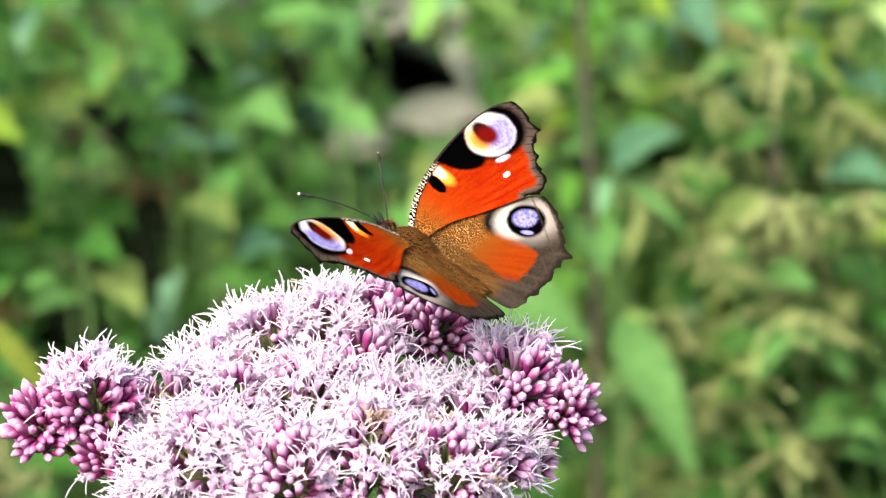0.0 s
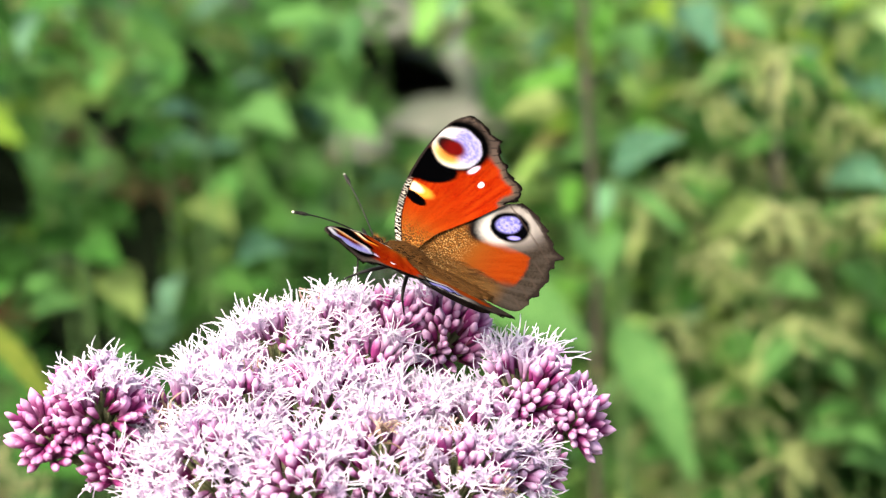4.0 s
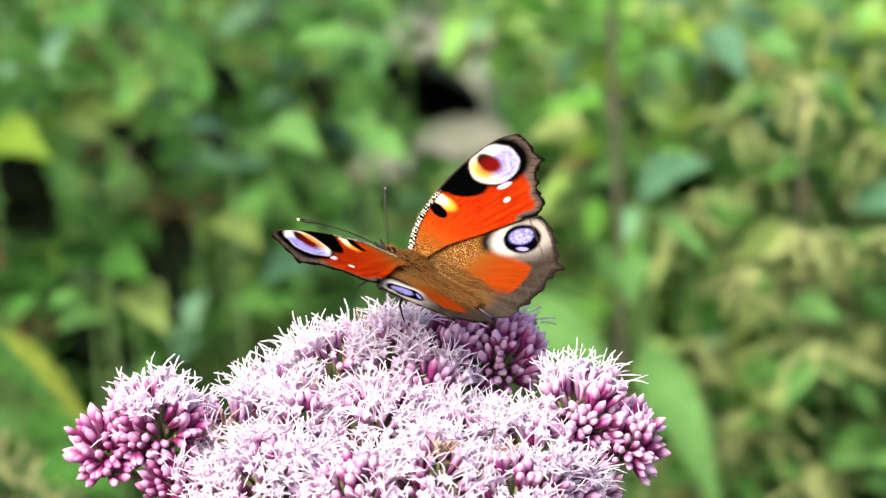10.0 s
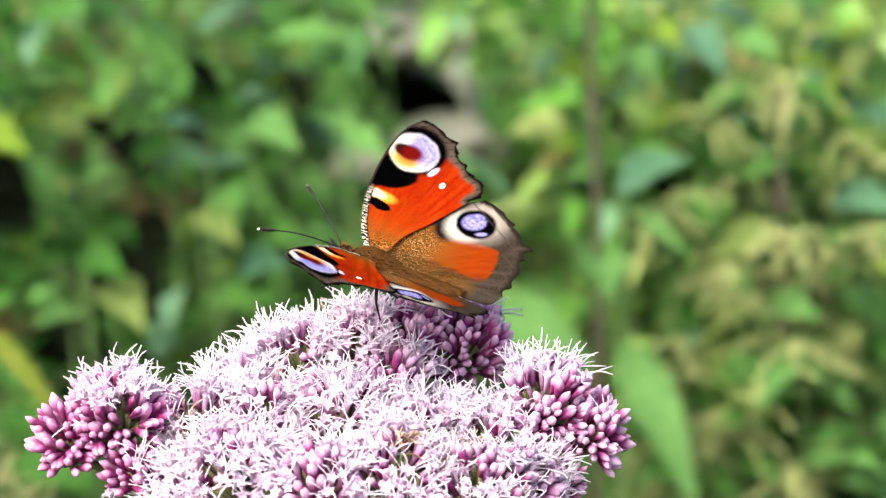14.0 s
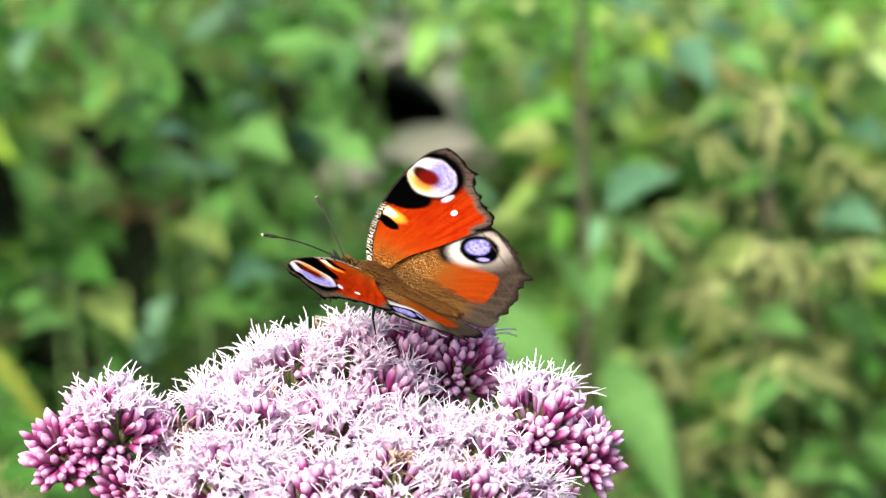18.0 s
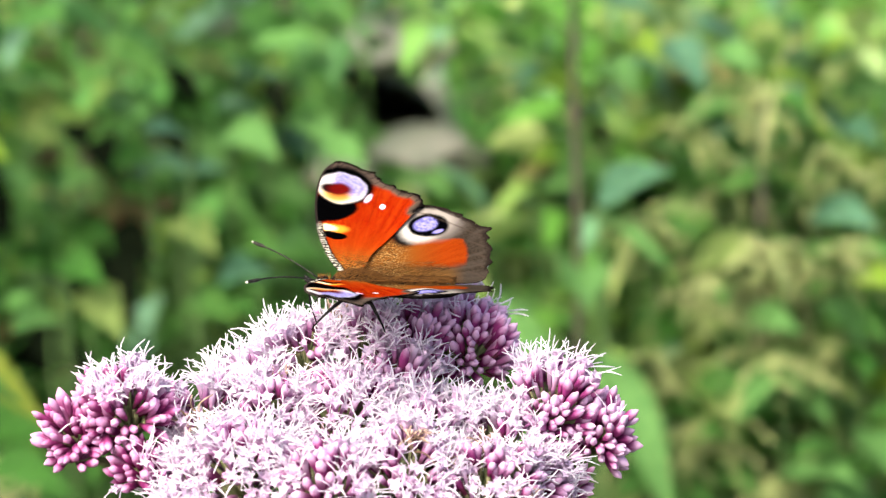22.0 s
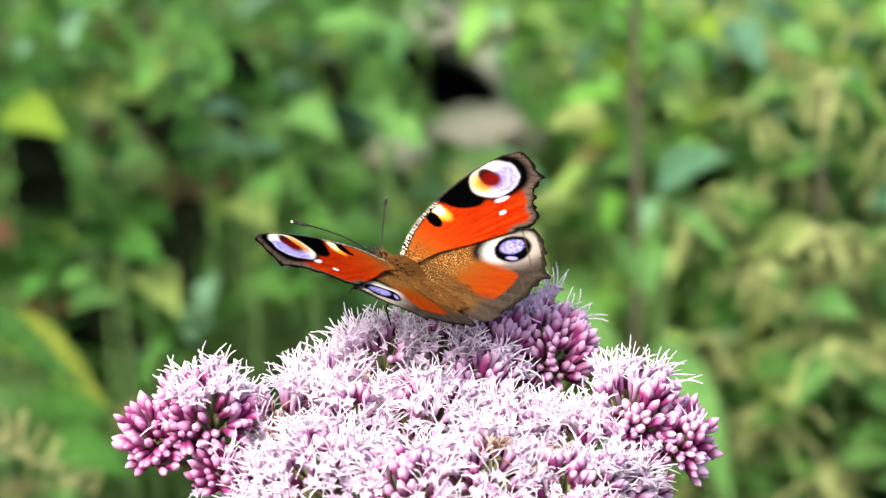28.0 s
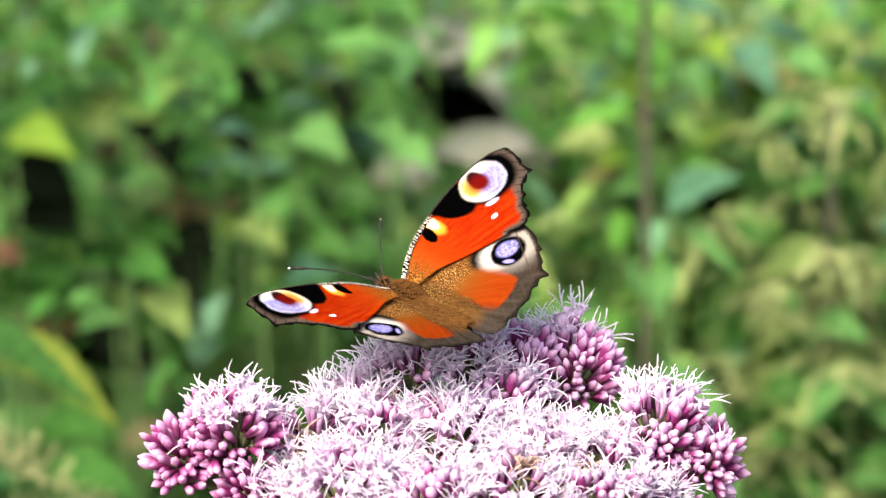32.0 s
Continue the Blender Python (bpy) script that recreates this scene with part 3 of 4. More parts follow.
    t = m.mix(spot(u, v, -1.5, 21.8, 0.5, 0.68, 0, 0.3), t, (0.9, 0.86, 0.86))
    t = m.mix(lead.step(1.5, 1.1) * v.step(16.5, 14.5), t, dark)
    bars = (v0 * 9.5 + fine * 14.0 + scale * 6.0).do("SINE").step(-0.1, 0.45)
    t = m.mix((lead + (scale - 0.5) * 0.8).step(1.2, 0.9) * v.step(16, 14) * bars, t, (0.44, 0.4, 0.31))
    t = m.mix(lead.step(0.5, 0.3) * v.step(14, 16), t, (0.03, 0.022, 0.018))
    t = m.mix(edge.step(0.75, 0.35), t, (0.004, 0.003, 0.0025))
    m.colour(t)
    m.bump(scale, 0.0001, 0.35)
    return m.m


def hind_material():
    m = Mat("hindwing_scales", 0.8, 0, 0.0)
    u, v, edge, lead, fine, scale, v0 = wing_layers(m)
    grey = m.mix(fine.step(0.35, 0.65), (0.018, 0.0135, 0.0095), (0.028, 0.021, 0.015))
    rust = m.mix(scale.step(0.3, 0.7), (0.13, 0.015, 0.0014), (0.19, 0.024, 0.0018))
    fan = (u - 5.0).do("ARCTAN2", v + 2.0)
    streak = m.noise(1.0, 3, fan_vector(m, fan, v))
    rust = m.mix(streak.step(0.35, 0.7) * 0.6, rust, (0.19, 0.032, 0.0035))
    grey = m.mix(streak.step(0.4, 0.7) * 0.5, grey, (0.05, 0.04, 0.03))
    t = m.mix(edge.step(4.0, 4.9) * v.step(13.0, 12.2) * v.step(4.0, 5.2), grey, rust)
    t = m.mix(u.step(-14.5, -4.0) * v.step(14, 11), t, (0.125, 0.042, 0.006))
    t = m.mix(v.step(5.4, 3.2) * 0.85, t, m.mix(streak.step(0.35, 0.65), (0.055, 0.025, 0.007), (0.095, 0.045, 0.011)))
    speck = m.noise(3.2, 2, m.attribute("wing").outputs["Vector"])
    t = m.mix(u.step(-9, -3) * v.step(15, 11) * speck.step(0.5, 0.57), t, (0.045, 0.024, 0.008))
    t = m.mix(u.step(-8.5, -3.5) * v.step(14, 10) * speck.step(0.44, 0.37), t, (0.3, 0.19, 0.07))
    t = m.mix(spot(u, v, -5.9, 13.0, 2.2, 2.6, -35, 0.4), t, (0.006, 0.0045, 0.004))
    t = m.mix(spot(u, v, -11.2, 17.4, 5.4, 4.9, -15, 0.35), t, (0.15, 0.13, 0.11))
    t = m.mix(spot(u, v, -12.0, 18.9, 3.6, 3.2, 0, 0.4) * 0.7, t, (0.27, 0.24, 0.2))
    t = m.mix(spot(u, v, -9.0, 15.3, 3.7, 3.4, -35, 0.4), t, (0.45, 0.42, 0.36))
    t = m.mix(spot(u, v, -10.5, 16.6, 3.9, 3.5, 0, 0.12), t, (0.0006, 0.0006, 0.001))
    lilac = m.mix(fine.step(0.33, 0.66), (0.09, 0.085, 0.28), (0.23, 0.215, 0.46))
    t = m.mix(spot(u, v, -10.0, 16.9, 2.3, 2.0, -30, 0.2), t, lilac)
    t = m.mix(spot(u, v, -12.4, 14.8, 0.42, 1.1, 60, 0.4), t, (0.2, 0.18, 0.46))
    t = m.mix(u.step(-14.0, -18.0) * v.step(6.5, 4.8), t, grey)
    rays = ((v * 1.0 - u * 0.6) * 2.2 + fine * 2.0).do("SINE").step(0.75, 0.97)
    t = m.mix(rays * edge.step(4.5, 2.5) * 0.6, t, (0.04, 0.028, 0.02))
    t = m.mix(edge.step(1.3, 0.4), t, (0.012, 0.009, 0.007))
    m.colour(t)
    m.bump(scale, 0.0001, 0.35)
    return m.m


def under_material():
    m = Mat("wing_underside", 0.85, 0, 0.03)
    at_ = m.attribute("wing")
    n = m.noise(0.9, 5, at_.outputs["Vector"])
    m.colour(m.mix(n.step(0.35, 0.68), (0.003, 0.003, 0.003), (0.012, 0.01, 0.009)))
    return m.m


FORE, HIND, UNDER = fore_material(), hind_material(), under_material()


def wing_mesh(name, lead, trail, side, material, drop, camber):
    """One wing as a thin shell: scaled above, dark below. side: 1 left, -1 right."""
    na, nb = 72, 24
    front, rear = curve_points(lead, na), curve_points(trail, na)
    outer = rear[int(na * 0.45) :]
    verts, faces, info, leads = [], [], [], []
    for layer in (0, 1):
        for i in range(na):
            for j in range(nb):
                s = j / (nb - 1)
                p = front[i] * (1 - s) + rear[i] * s
                far = np.linalg.norm(outer - p, axis=1).min()
                if s > 0.97 and i > na * 0.42:
                    tooth = (0.5, 0.1, -0.2, -0.25, 0.0)[i % 5] + 0.2 * math.sin(i * 1.7)
                    p = p + tooth * (rear[i] - front[i]) / (np.linalg.norm(rear[i] - front[i]) + 1e-6)
                if lead is FORE_LEAD:
                    z = (0.2 + 0.08 * max(p[0], -2.0) + 0.06 * max(0.0, -2.0 - p[0])) * min(1.0, p[1] / 8) - 0.2 * max(0.0, p[1] - 28) * min(1.0, max(0.0, (6 - p[0]) / 5))
                else:
                    z = camber * math.sin(math.pi * min(1, p[1] / 36)) - 0.14 * math.sin(math.pi * s) * camber - 0.55 * max(0.0, 1 - 2.2 * s)
                z += 0.10 * math.sin(s * 21.0) * min(1, p[1] / 10)
                z += drop - (0.16 if layer else 0.0)
                verts.append((p[0] * MM, side * p[1] * MM, z * MM))
                info.append((p[0], p[1], far))
                leads.append(np.linalg.norm(front - p, axis=1).min())
    n = na * nb
    for i in range(na - 1):
        for j in range(nb - 1):
            q = (i * nb + j, i * nb + nb + j, i * nb + nb + j + 1, i * nb + j + 1)
            top = q if side > 0 else q[::-1]
            faces.append(top[::-1])
            faces.append(tuple(k + n for k in top))
    rim = [i * nb for i in range(na)] + [(na - 1) * nb + j for j in range(1, nb)] + [i * nb + nb - 1 for i in range(na - 2, -1, -1)] + list(range(nb - 2, 0, -1))
    for k in range(len(rim)):
        a, b = rim[k], rim[(k + 1) % len(rim)]
        faces.append((a, b, b + n, a + n))
    me = bpy.data.meshes.new(name)
    me.from_pydata(verts, [], faces)
    me.materials.append(material)
    me.materials.append(UNDER)
    slots = [1 if min(f) >= n else 0 for f in faces]
    me.polygons.foreach_set("material_index", slots)
    me.polygons.foreach_set("use_smooth", [True] * len(faces))
    w = me.attributes.new("wing", "FLOAT_VECTOR", "POINT")
    w.data.foreach_set("vector", np.asarray(info, dtype=np.float32).ravel())
    l = me.attributes.new("lead", "FLOAT", "POINT")
    l.data.foreach_set("value", np.asarray(leads, dtype=np.float32))
    me.update()
    return me


def fur_material(name, a, b):
    m = Mat(name, 0.8, 0, 0.15)
    m.colour(m.mix(m.random(True), a, b))
    return m.m


FUR = fur_material("brown_fur", (0.1, 0.04, 0.007), (0.22, 0.095, 0.018))
BODY = plain_material("dark_body", (0.005, 0.0035, 0.003), (0.017, 0.011, 0.007), 700, 0.85, 0.0002, 0.05)
CHITIN = plain_material("dark_chitin", (0.005, 0.004, 0.004), (0.02, 0.016, 0.013), 900, 0.5, 0.0001, 0.15)
ANTENNA = plain_material("antenna", (0.004, 0.004, 0.003), (0.045, 0.042, 0.034), 1500, 0.7, 0.0001, 0.1)
PALE_TIP = plain_material("pale_tip", (0.7, 0.66, 0.5), (0.85, 0.8, 0.66), 900, 0.5, 0.0001)


def fuzz(heap, places, length, width, r, lean):
    for p, n in places:
        w = (n * 0.5 + lean + Vector((r.gauss(0, 0.2), r.gauss(0, 0.2), r.gauss(0, 0.2)))).normalized()
        q = p + w * length * r.uniform(0.6, 1.2)
        side = w.orthogonal().normalized() * width
        k = w.cross(side).normalized() * width
        heap.add([p + side, p - side * 0.5 + k, p - side * 0.5 - k, q], [(0, 1, 3), (1, 2, 3), (2, 0, 3)], [0, 0, 0, 1])


def butterfly():
    r = random.Random(11)
    b = root("butterfly", (0, 0, 1), "peacock butterfly with red wings and blue eyespots, feeding on the flower", "butterfly")
    body, hair = Heap(), Heap()
    thorax = [(7.6, 0, -1.0), (6.6, 0, -0.9), (4.6, 0, -0.7), (2.2, 0, -0.8), (0, 0, -1.1), (-1.6, 0, -1.3)]
    sizes = [0.8, 1.8, 2.5, 2.6, 2.3, 1.6]
    v, f, a = tube([Vector(p) * MM for p in thorax], [s * MM for s in sizes], 14)
    child("thorax", mesh_from("thorax", v, f, BODY), b, None, "furry brown thorax")
    places = []
    for _ in range(2600):
        k = r.uniform(0, 4.99)
        i, s = int(k), k - int(k)
        c = Vector(thorax[i]).lerp(Vector(thorax[i + 1]), s)
        rad = sizes[i] * (1 - s) + sizes[i + 1] * s
        ang = r.uniform(-1.5, 1.5)
        n = Vector((0, math.sin(ang), math.cos(ang)))
        places.append(((c + n * rad * 0.95) * MM, n))
    fuzz(hair, places, 1.35 * MM, 0.055 * MM, r, Vector((-0.85, 0, 0.05)))
    places = []
    for _ in range(1000):
        side = r.choice((-1, 1))
        d = r.random()
        p = Vector((r.uniform(-14, 3), side * (0.4 + 4.2 * d), 0.1 + 1.9 * d))
        places.append((p * MM, Vector((0, 0, 1))))
    fuzz(hair, places, 1.5 * MM, 0.04 * MM, r, Vector((-1.3, 0, -0.4)))
    places = []
    for _ in range(1300):
        y = r.uniform(-1.9, 1.9)
        places.append((Vector((r.uniform(-15, 0), y, 0.66 - 0.2 * y * y)) * MM, Vector((0, 0, 1))))
    fuzz(hair, places, 1.5 * MM, 0.05 * MM, r, Vector((-1.5, 0, -0.45)))
    places = []
    for _ in range(110):
        ang = r.uniform(-1.5, 1.5)
        n = Vector((0, math.sin(ang), math.cos(ang)))
        places.append((Vector((r.uniform(7.2, 9.8), 1.2 * n.y, -0.7 + 1.2 * n.z)) * MM, n))
    fuzz(hair, places, 0.9 * MM, 0.05 * MM, r, Vector((0.2, 0, 0.3)))
    child("fur", hair.mesh("fur", FUR), b, None, "golden brown hairs")["kind"] = "stuff"
    v, f, a = tube([Vector(p) * MM for p in ((-1.2, 0, -1.4), (-4, 0, -1.3), (-8, 0, -1.4), (-12, 0, -1.6), (-15, 0, -1.9), (-16.6, 0, -2.1))], [s * MM for s in (1.5, 1.9, 2.0, 1.7, 1.1, 0.3)], 14)
    child("abdomen", mesh_from("abdomen", v, f, BODY), b, None, "dark brown abdomen")
    v, f, a = tube([Vector(p) * MM for p in ((7.2, 0, -0.9), (8.4, 0, -0.6), (9.6, 0, -0.7), (10.2, 0, -0.9))], [s * MM for s in (0.8, 1.45, 1.3, 0.5)], 12)
    head = child("head", mesh_from("head", v, f, BODY), b, None, "small furry brown head")
    for s in (1, -1):
        v, f, a = tube([Vector(p) * MM for p in ((9.2, s * 0.75, -0.7), (9.2, s * 1.1, -0.65), (9.25, s * 1.45, -0.6), (9.25, s * 1.6, -0.6))], [k * MM for k in (0.8, 0.95, 0.7, 0.25)], 10)
        child("eye", mesh_from("eye", v, f, CHITIN), head, None, "dark compound eye")
        v, f, a = tube([Vector(p) * MM for p in ((9.8, s * 0.4, -1.2), (10.9, s * 0.55, -0.7), (11.9, s * 0.7, 0.1), (12.4, s * 0.75, 0.5))], [k * MM for k in (0.4, 0.45, 0.3, 0.08)], 6)
        child("palp", mesh_from("palp", v, f, CHITIN), head)
        pts, rad = [], []
        for k in range(16):
            t = k / 15
            p = Vector((9.6, s * 0.5, 0.0)) + Vector((12.8 * t, s * (9.6 * t + 1.2 * t * t), (4.0 if s > 0 else 2.6) * t + 0.8 * math.sin(3.1 * t)))
            pts.append(p * MM)
            rad.append((0.13 + (0.22 if t > 0.86 else 0.0) - (0.12 if t > 0.97 else 0) + 0.02 * (k % 2)) * MM)
        v, f, a = tube(pts, rad, 7)
        antenna = child("antenna", mesh_from("antenna", v, f, ANTENNA), b, None, "thin clubbed antenna")
        v, f, a = tube([pts[-2].lerp(pts[-1], 0.6), pts[-1], pts[-1] + (pts[-1] - pts[-2]) * 0.25], [0.26 * MM, 0.26 * MM, 0.08 * MM], 7)
        child("tip", mesh_from("tip", v, f, PALE_TIP), antenna, None, "pale antenna tip")
    v, f, a = tube([Vector(p) * MM for p in ((10, 0, -1.3), (11.4, 0, -2.6), (11.2, 0, -5.0), (10.2, 0, -8.0), (9.6, 0, -10.0))], [k * MM for k in (0.22, 0.2, 0.16, 0.14, 0.1)], 6)
    child("proboscis", mesh_from("proboscis", v, f, CHITIN), b, None, "dark coiled-out proboscis")
    for s in (1, -1):
        for x, fwd, out in ((4.2, 6.5, 5.0), (0.6, -3.5, 5.5)):
            pts = [(x, s * 1.2, -2.6), (x + fwd * 0.35, s * (1.2 + out * 0.7), -3.2), (x + fwd * 0.6, s * (1.2 + out), -4.2), (x + fwd * 0.85, s * (1.2 + out), -6.0), (x + fwd, s * (0.8 + out), -7.6)]
            v, f, a = tube([Vector(p) * MM for p in pts], [k * MM for k in (0.4, 0.36, 0.24, 0.17, 0.11)], 6)
            child("leg", mesh_from("leg", v, f, CHITIN), b, None, "thin dark leg")
    wings = []
    for s, word in ((1, "left"), (-1, "right")):
        fore = child("forewing", wing_mesh("forewing", FORE_LEAD, FORE_TRAIL, s, FORE, 0.15, 0.9), b, None, "red forewing with a yellow, black and lilac eyespot")
        hind = child("hindwing", wing_mesh("hindwing", HIND_LEAD, HIND_TRAIL, s, HIND, -0.4, 0.7), b, None, "rust and brown hindwing with a blue eyespot")
        wings.append((s, fore, hind))
    return b, wings


BUTTERFLY, WINGS = butterfly()

# ---- the nettle bank behind ----
def leaf_shape(name, material, width, droop, fold, seed):
    """An ovate, toothed leaf one unit long along +x, folded along its midrib."""
    r = random.Random(seed)
    n = 15
    verts, faces = [], []
    for k in range(n):
        s = k / (n - 1)
        w = width * math.sin(math.pi * s**0.72) ** 0.9 * (1 - 0.25 * s)
        w *= 1.0 + (0.09 if k % 2 else -0.06)
        z = -droop * s * s + 0.02 * math.sin(9 * s + seed)
        for y in (-1.0, -0.5, 0.0, 0.5, 1.0):
            verts.append((s + 0.04 * abs(y) * (1 - s), y * w, z + fold * abs(y) * w + r.uniform(-0.008, 0.008)))
    for k in range(n - 1):
        for j in range(4):
            faces.append((5 * k + j, 5 * k + j + 1, 5 * k + j + 6, 5 * k + j + 5))
    return mesh_from(name, verts, faces, material)


LEAVES = {}
for word, mat in (("green", GREEN), ("fresh", GRASS), ("lime", LIME), ("pale", PALE), ("bluish", BLUISH), ("olive", OLIVE), ("yellow", YELLOW), ("brown", BROWN), ("rust", RUST), ("black", SHADE_BLACK), ("tan", TAN)):
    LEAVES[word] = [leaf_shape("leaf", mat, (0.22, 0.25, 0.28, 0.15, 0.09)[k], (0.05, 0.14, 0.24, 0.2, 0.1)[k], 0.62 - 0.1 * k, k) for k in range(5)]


def tassel_shape(seed):
    """A drooping string of small seeds, one unit long."""
    r = random.Random(seed)
    pts, rad = [], []
    for k in range(13):
        s = k / 12
        pts.append((0.45 * math.sin(1.6 * s), 0.12 * math.sin(5 * s + seed), -s * s * 0.9))
        rad.append((0.05 + 0.02 * r.random() if k % 2 else 0.014) * (1 - 0.35 * s))
    return tube(pts, rad, 4)


TASSELS = [tassel_shape(k) for k in range(4)]
SPIKELETS = [mesh_from("spikelet", *tassel_shape(k)[:2], PLUME) for k in range(4)]


def nettle(x, y, height, words, tassels=0, leaf=0.075, stem=None, group="nettles on the bank", low=0.35, gap=0.055, label="", thick=0.0009, straight=False, strands=0.028):
    r = random.Random(round(x * 1000) * 31 + round(y * 1000))
    names = {"green": "green", "fresh": "fresh green", "lime": "yellow-green", "pale": "pale green", "bluish": "bluish green", "olive": "olive green"}
    told = label or f"{names.get(words[0], 'green')} stinging nettle with toothed leaves" + (" and hanging seed tassels" if tassels else "")
    plant = root("nettle", (x, y, 0), told, "nettle", group)
    lean = Vector((r.uniform(-0.05, 0.05), r.uniform(-0.06, 0.02), 0))
    if straight:
        lean = Vector((0.0, -0.02, 0))
    pts = [lean * (k / 5) ** 2 + Vector((0.007 * math.sin(k * 2.1 + x * 9), 0, height * k / 5)) for k in range(6)]
    v, f, a = tube(pts, [w * thick for w in (1.3, 1.25, 1.15, 1.0, 0.85, 0.45)], 7)
    child("stem", mesh_from("stem", v, f, stem or STEM_GREEN), plant)
    h, turn = height, r.uniform(0, 6.28)
    seeds = Heap()
    while h > low:
        s = h / height
        c = lean * s * s + Vector((0.007 * math.sin(5 * s * 2.1 + x * 9), 0, h))
        grow = min(1.0, 0.45 + (height - h) * 5)
        for side in (0, math.pi):
            size = leaf * grow * r.uniform(0.8, 1.2)
            yaw = turn + side + r.gauss(0, 0.25)
            m = Matrix.Translation(c) @ Matrix.Rotation(yaw, 4, "Z") @ Matrix.Rotation(r.uniform(-0.4, 0.4), 4, "Y") @ Matrix.Rotation(r.gauss(0, 0.3), 4, "X") @ Matrix.Scale(size, 4)
            child("leaf", LEAVES[r.choice(words)][r.randrange(3)], plant, m)
            if tassels and h > height - 0.4:
                for _ in range(round(1.7 * tassels)):
                    t = Matrix.Translation(c) @ Matrix.Rotation(yaw + r.uniform(-1.4, 1.4), 4, "Z") @ Matrix.Rotation(r.gauss(0, 0.6), 4, "X") @ Matrix.Rotation(r.gauss(-0.3, 0.5), 4, "Y") @ Matrix.Scale(strands * r.uniform(0.45, 0.9), 4)
                    v, f, a = TASSELS[r.randrange(4)]
                    seeds.add([t @ p for p in v], f, a)
        turn += math.pi / 2
        h -= gap * r.uniform(0.8, 1.2)
    if seeds.v:
        child("seed_tassels", seeds.mesh("seed_tassels", SEED), plant, None, "drooping strings of pale green seeds")["kind"] = "stuff"
    return plant


def spot_at(px, far):
    """x and y on the bank of a stem that stands far metres off, px mm to the right at the focus."""
    p = behind(px, 0, far)
    return p.x, p.y


for mm, far, height, words, tassels, stem in (
    (27.5, 1.31, 1.04, ("pale", "bluish"), 0, STEM), (-25, 1.52, 1.0, ("green", "green", "lime"), 0, STEM), (-62, 1.47, 1.02, ("green", "olive"), 0, STEM),
    (61, 1.36, 0.9, ("green", "olive"), 3, STEM_GREEN), (73, 1.45, 0.9, ("olive", "green"), 3, STEM_GREEN), (52, 1.50, 0.88, ("green", "olive"), 3, STEM_GREEN),
    (46, 1.36, 0.74, ("olive", "pale"), 5, STEM_GREEN), (56, 1.32, 0.78, ("olive", "fresh"), 6, STEM_GREEN), (66, 1.34, 0.8, ("olive", "pale"), 6, STEM_GREEN), (76, 1.34, 0.77, ("fresh", "olive"), 4, STEM_GREEN), (84, 1.38, 0.8, ("olive", "pale"), 3, STEM_GREEN),
    (45, 1.33, 0.855, ("fresh", "green"), 5, STEM_GREEN), (53, 1.36, 0.885, ("olive", "green"), 5, STEM_GREEN), (58, 1.31, 0.835, ("green", "fresh"), 5, STEM_GREEN), (64, 1.34, 0.9, ("green", "olive"), 5, STEM),
    (69, 1.31, 0.85, ("green", "pale"), 5, STEM_GREEN), (75, 1.36, 0.875, ("olive", "green"), 5, STEM_GREEN), (80, 1.33, 0.845, ("fresh", "green"), 5, STEM_GREEN), (88, 1.36, 0.87, ("olive", "green"), 5, STEM_GREEN),
):
    nettle(*spot_at(mm, far), height, words, tassels, 0.045, stem, thick=0.0019 if stem == STEM else 0.0012, straight=True, gap=(0.05 if mm > 40 else 0.085) if stem == STEM else 0.045, strands=0.031)

SOWN = random.Random(21)
for k in range(112):
    mm = -98 + 205 * ((k * 0.618034) % 1.0) + SOWN.uniform(-3, 3)
    far = 1.36 + 0.95 * (k / 112) + SOWN.uniform(-0.03, 0.03)
    gap = -20 < mm < 20
    if mm > 11:
        words = (("olive", "green", "olive"), ("lime" if mm > 40 else "olive", "pale", "fresh"), ("olive", "olive", "green"), ("pale", "olive", "olive"))[k % 4]
    else:
        words = (("green", "fresh", "lime"), ("green", "pale", "green"), ("green", "fresh"), ("green", "olive", "green"))[k % 4]
    height = SOWN.uniform(0.82, 0.96)
    if mm > 28:
        height = SOWN.uniform(0.76, 0.88)
    if gap:
        height = SOWN.uniform(0.74, 0.8)
    nettle(*spot_at(mm, far), height, words, (SOWN.choice((4, 5, 6)) if k < 50 else 2) if mm > 34 else 0, SOWN.uniform(0.022, 0.036) if mm > 11 else SOWN.uniform(0.026, 0.04), STEM_GREEN, gap=0.032, low=0.5)


# Taller plants along the rest of the bank.
for k in range(22):
    side = -1 if k % 2 else 1
    x = side * (0.34 + 0.062 * k + SOWN.uniform(-0.05, 0.05))
    words = (("olive", "pale", "fresh"), ("lime", "olive", "green"))[k // 2 % 2] if side > 0 else (("green", "fresh"), ("green", "olive", "green"))[k // 2 % 2]
    nettle(x, SOWN.uniform(0.86, 1.5) + 0.1 * x * x, SOWN.uniform(0.78, 0.98), words, 1 if side > 0 else 0, SOWN.uniform(0.034, 0.05), STEM_GREEN, gap=0.05, low=0.5)


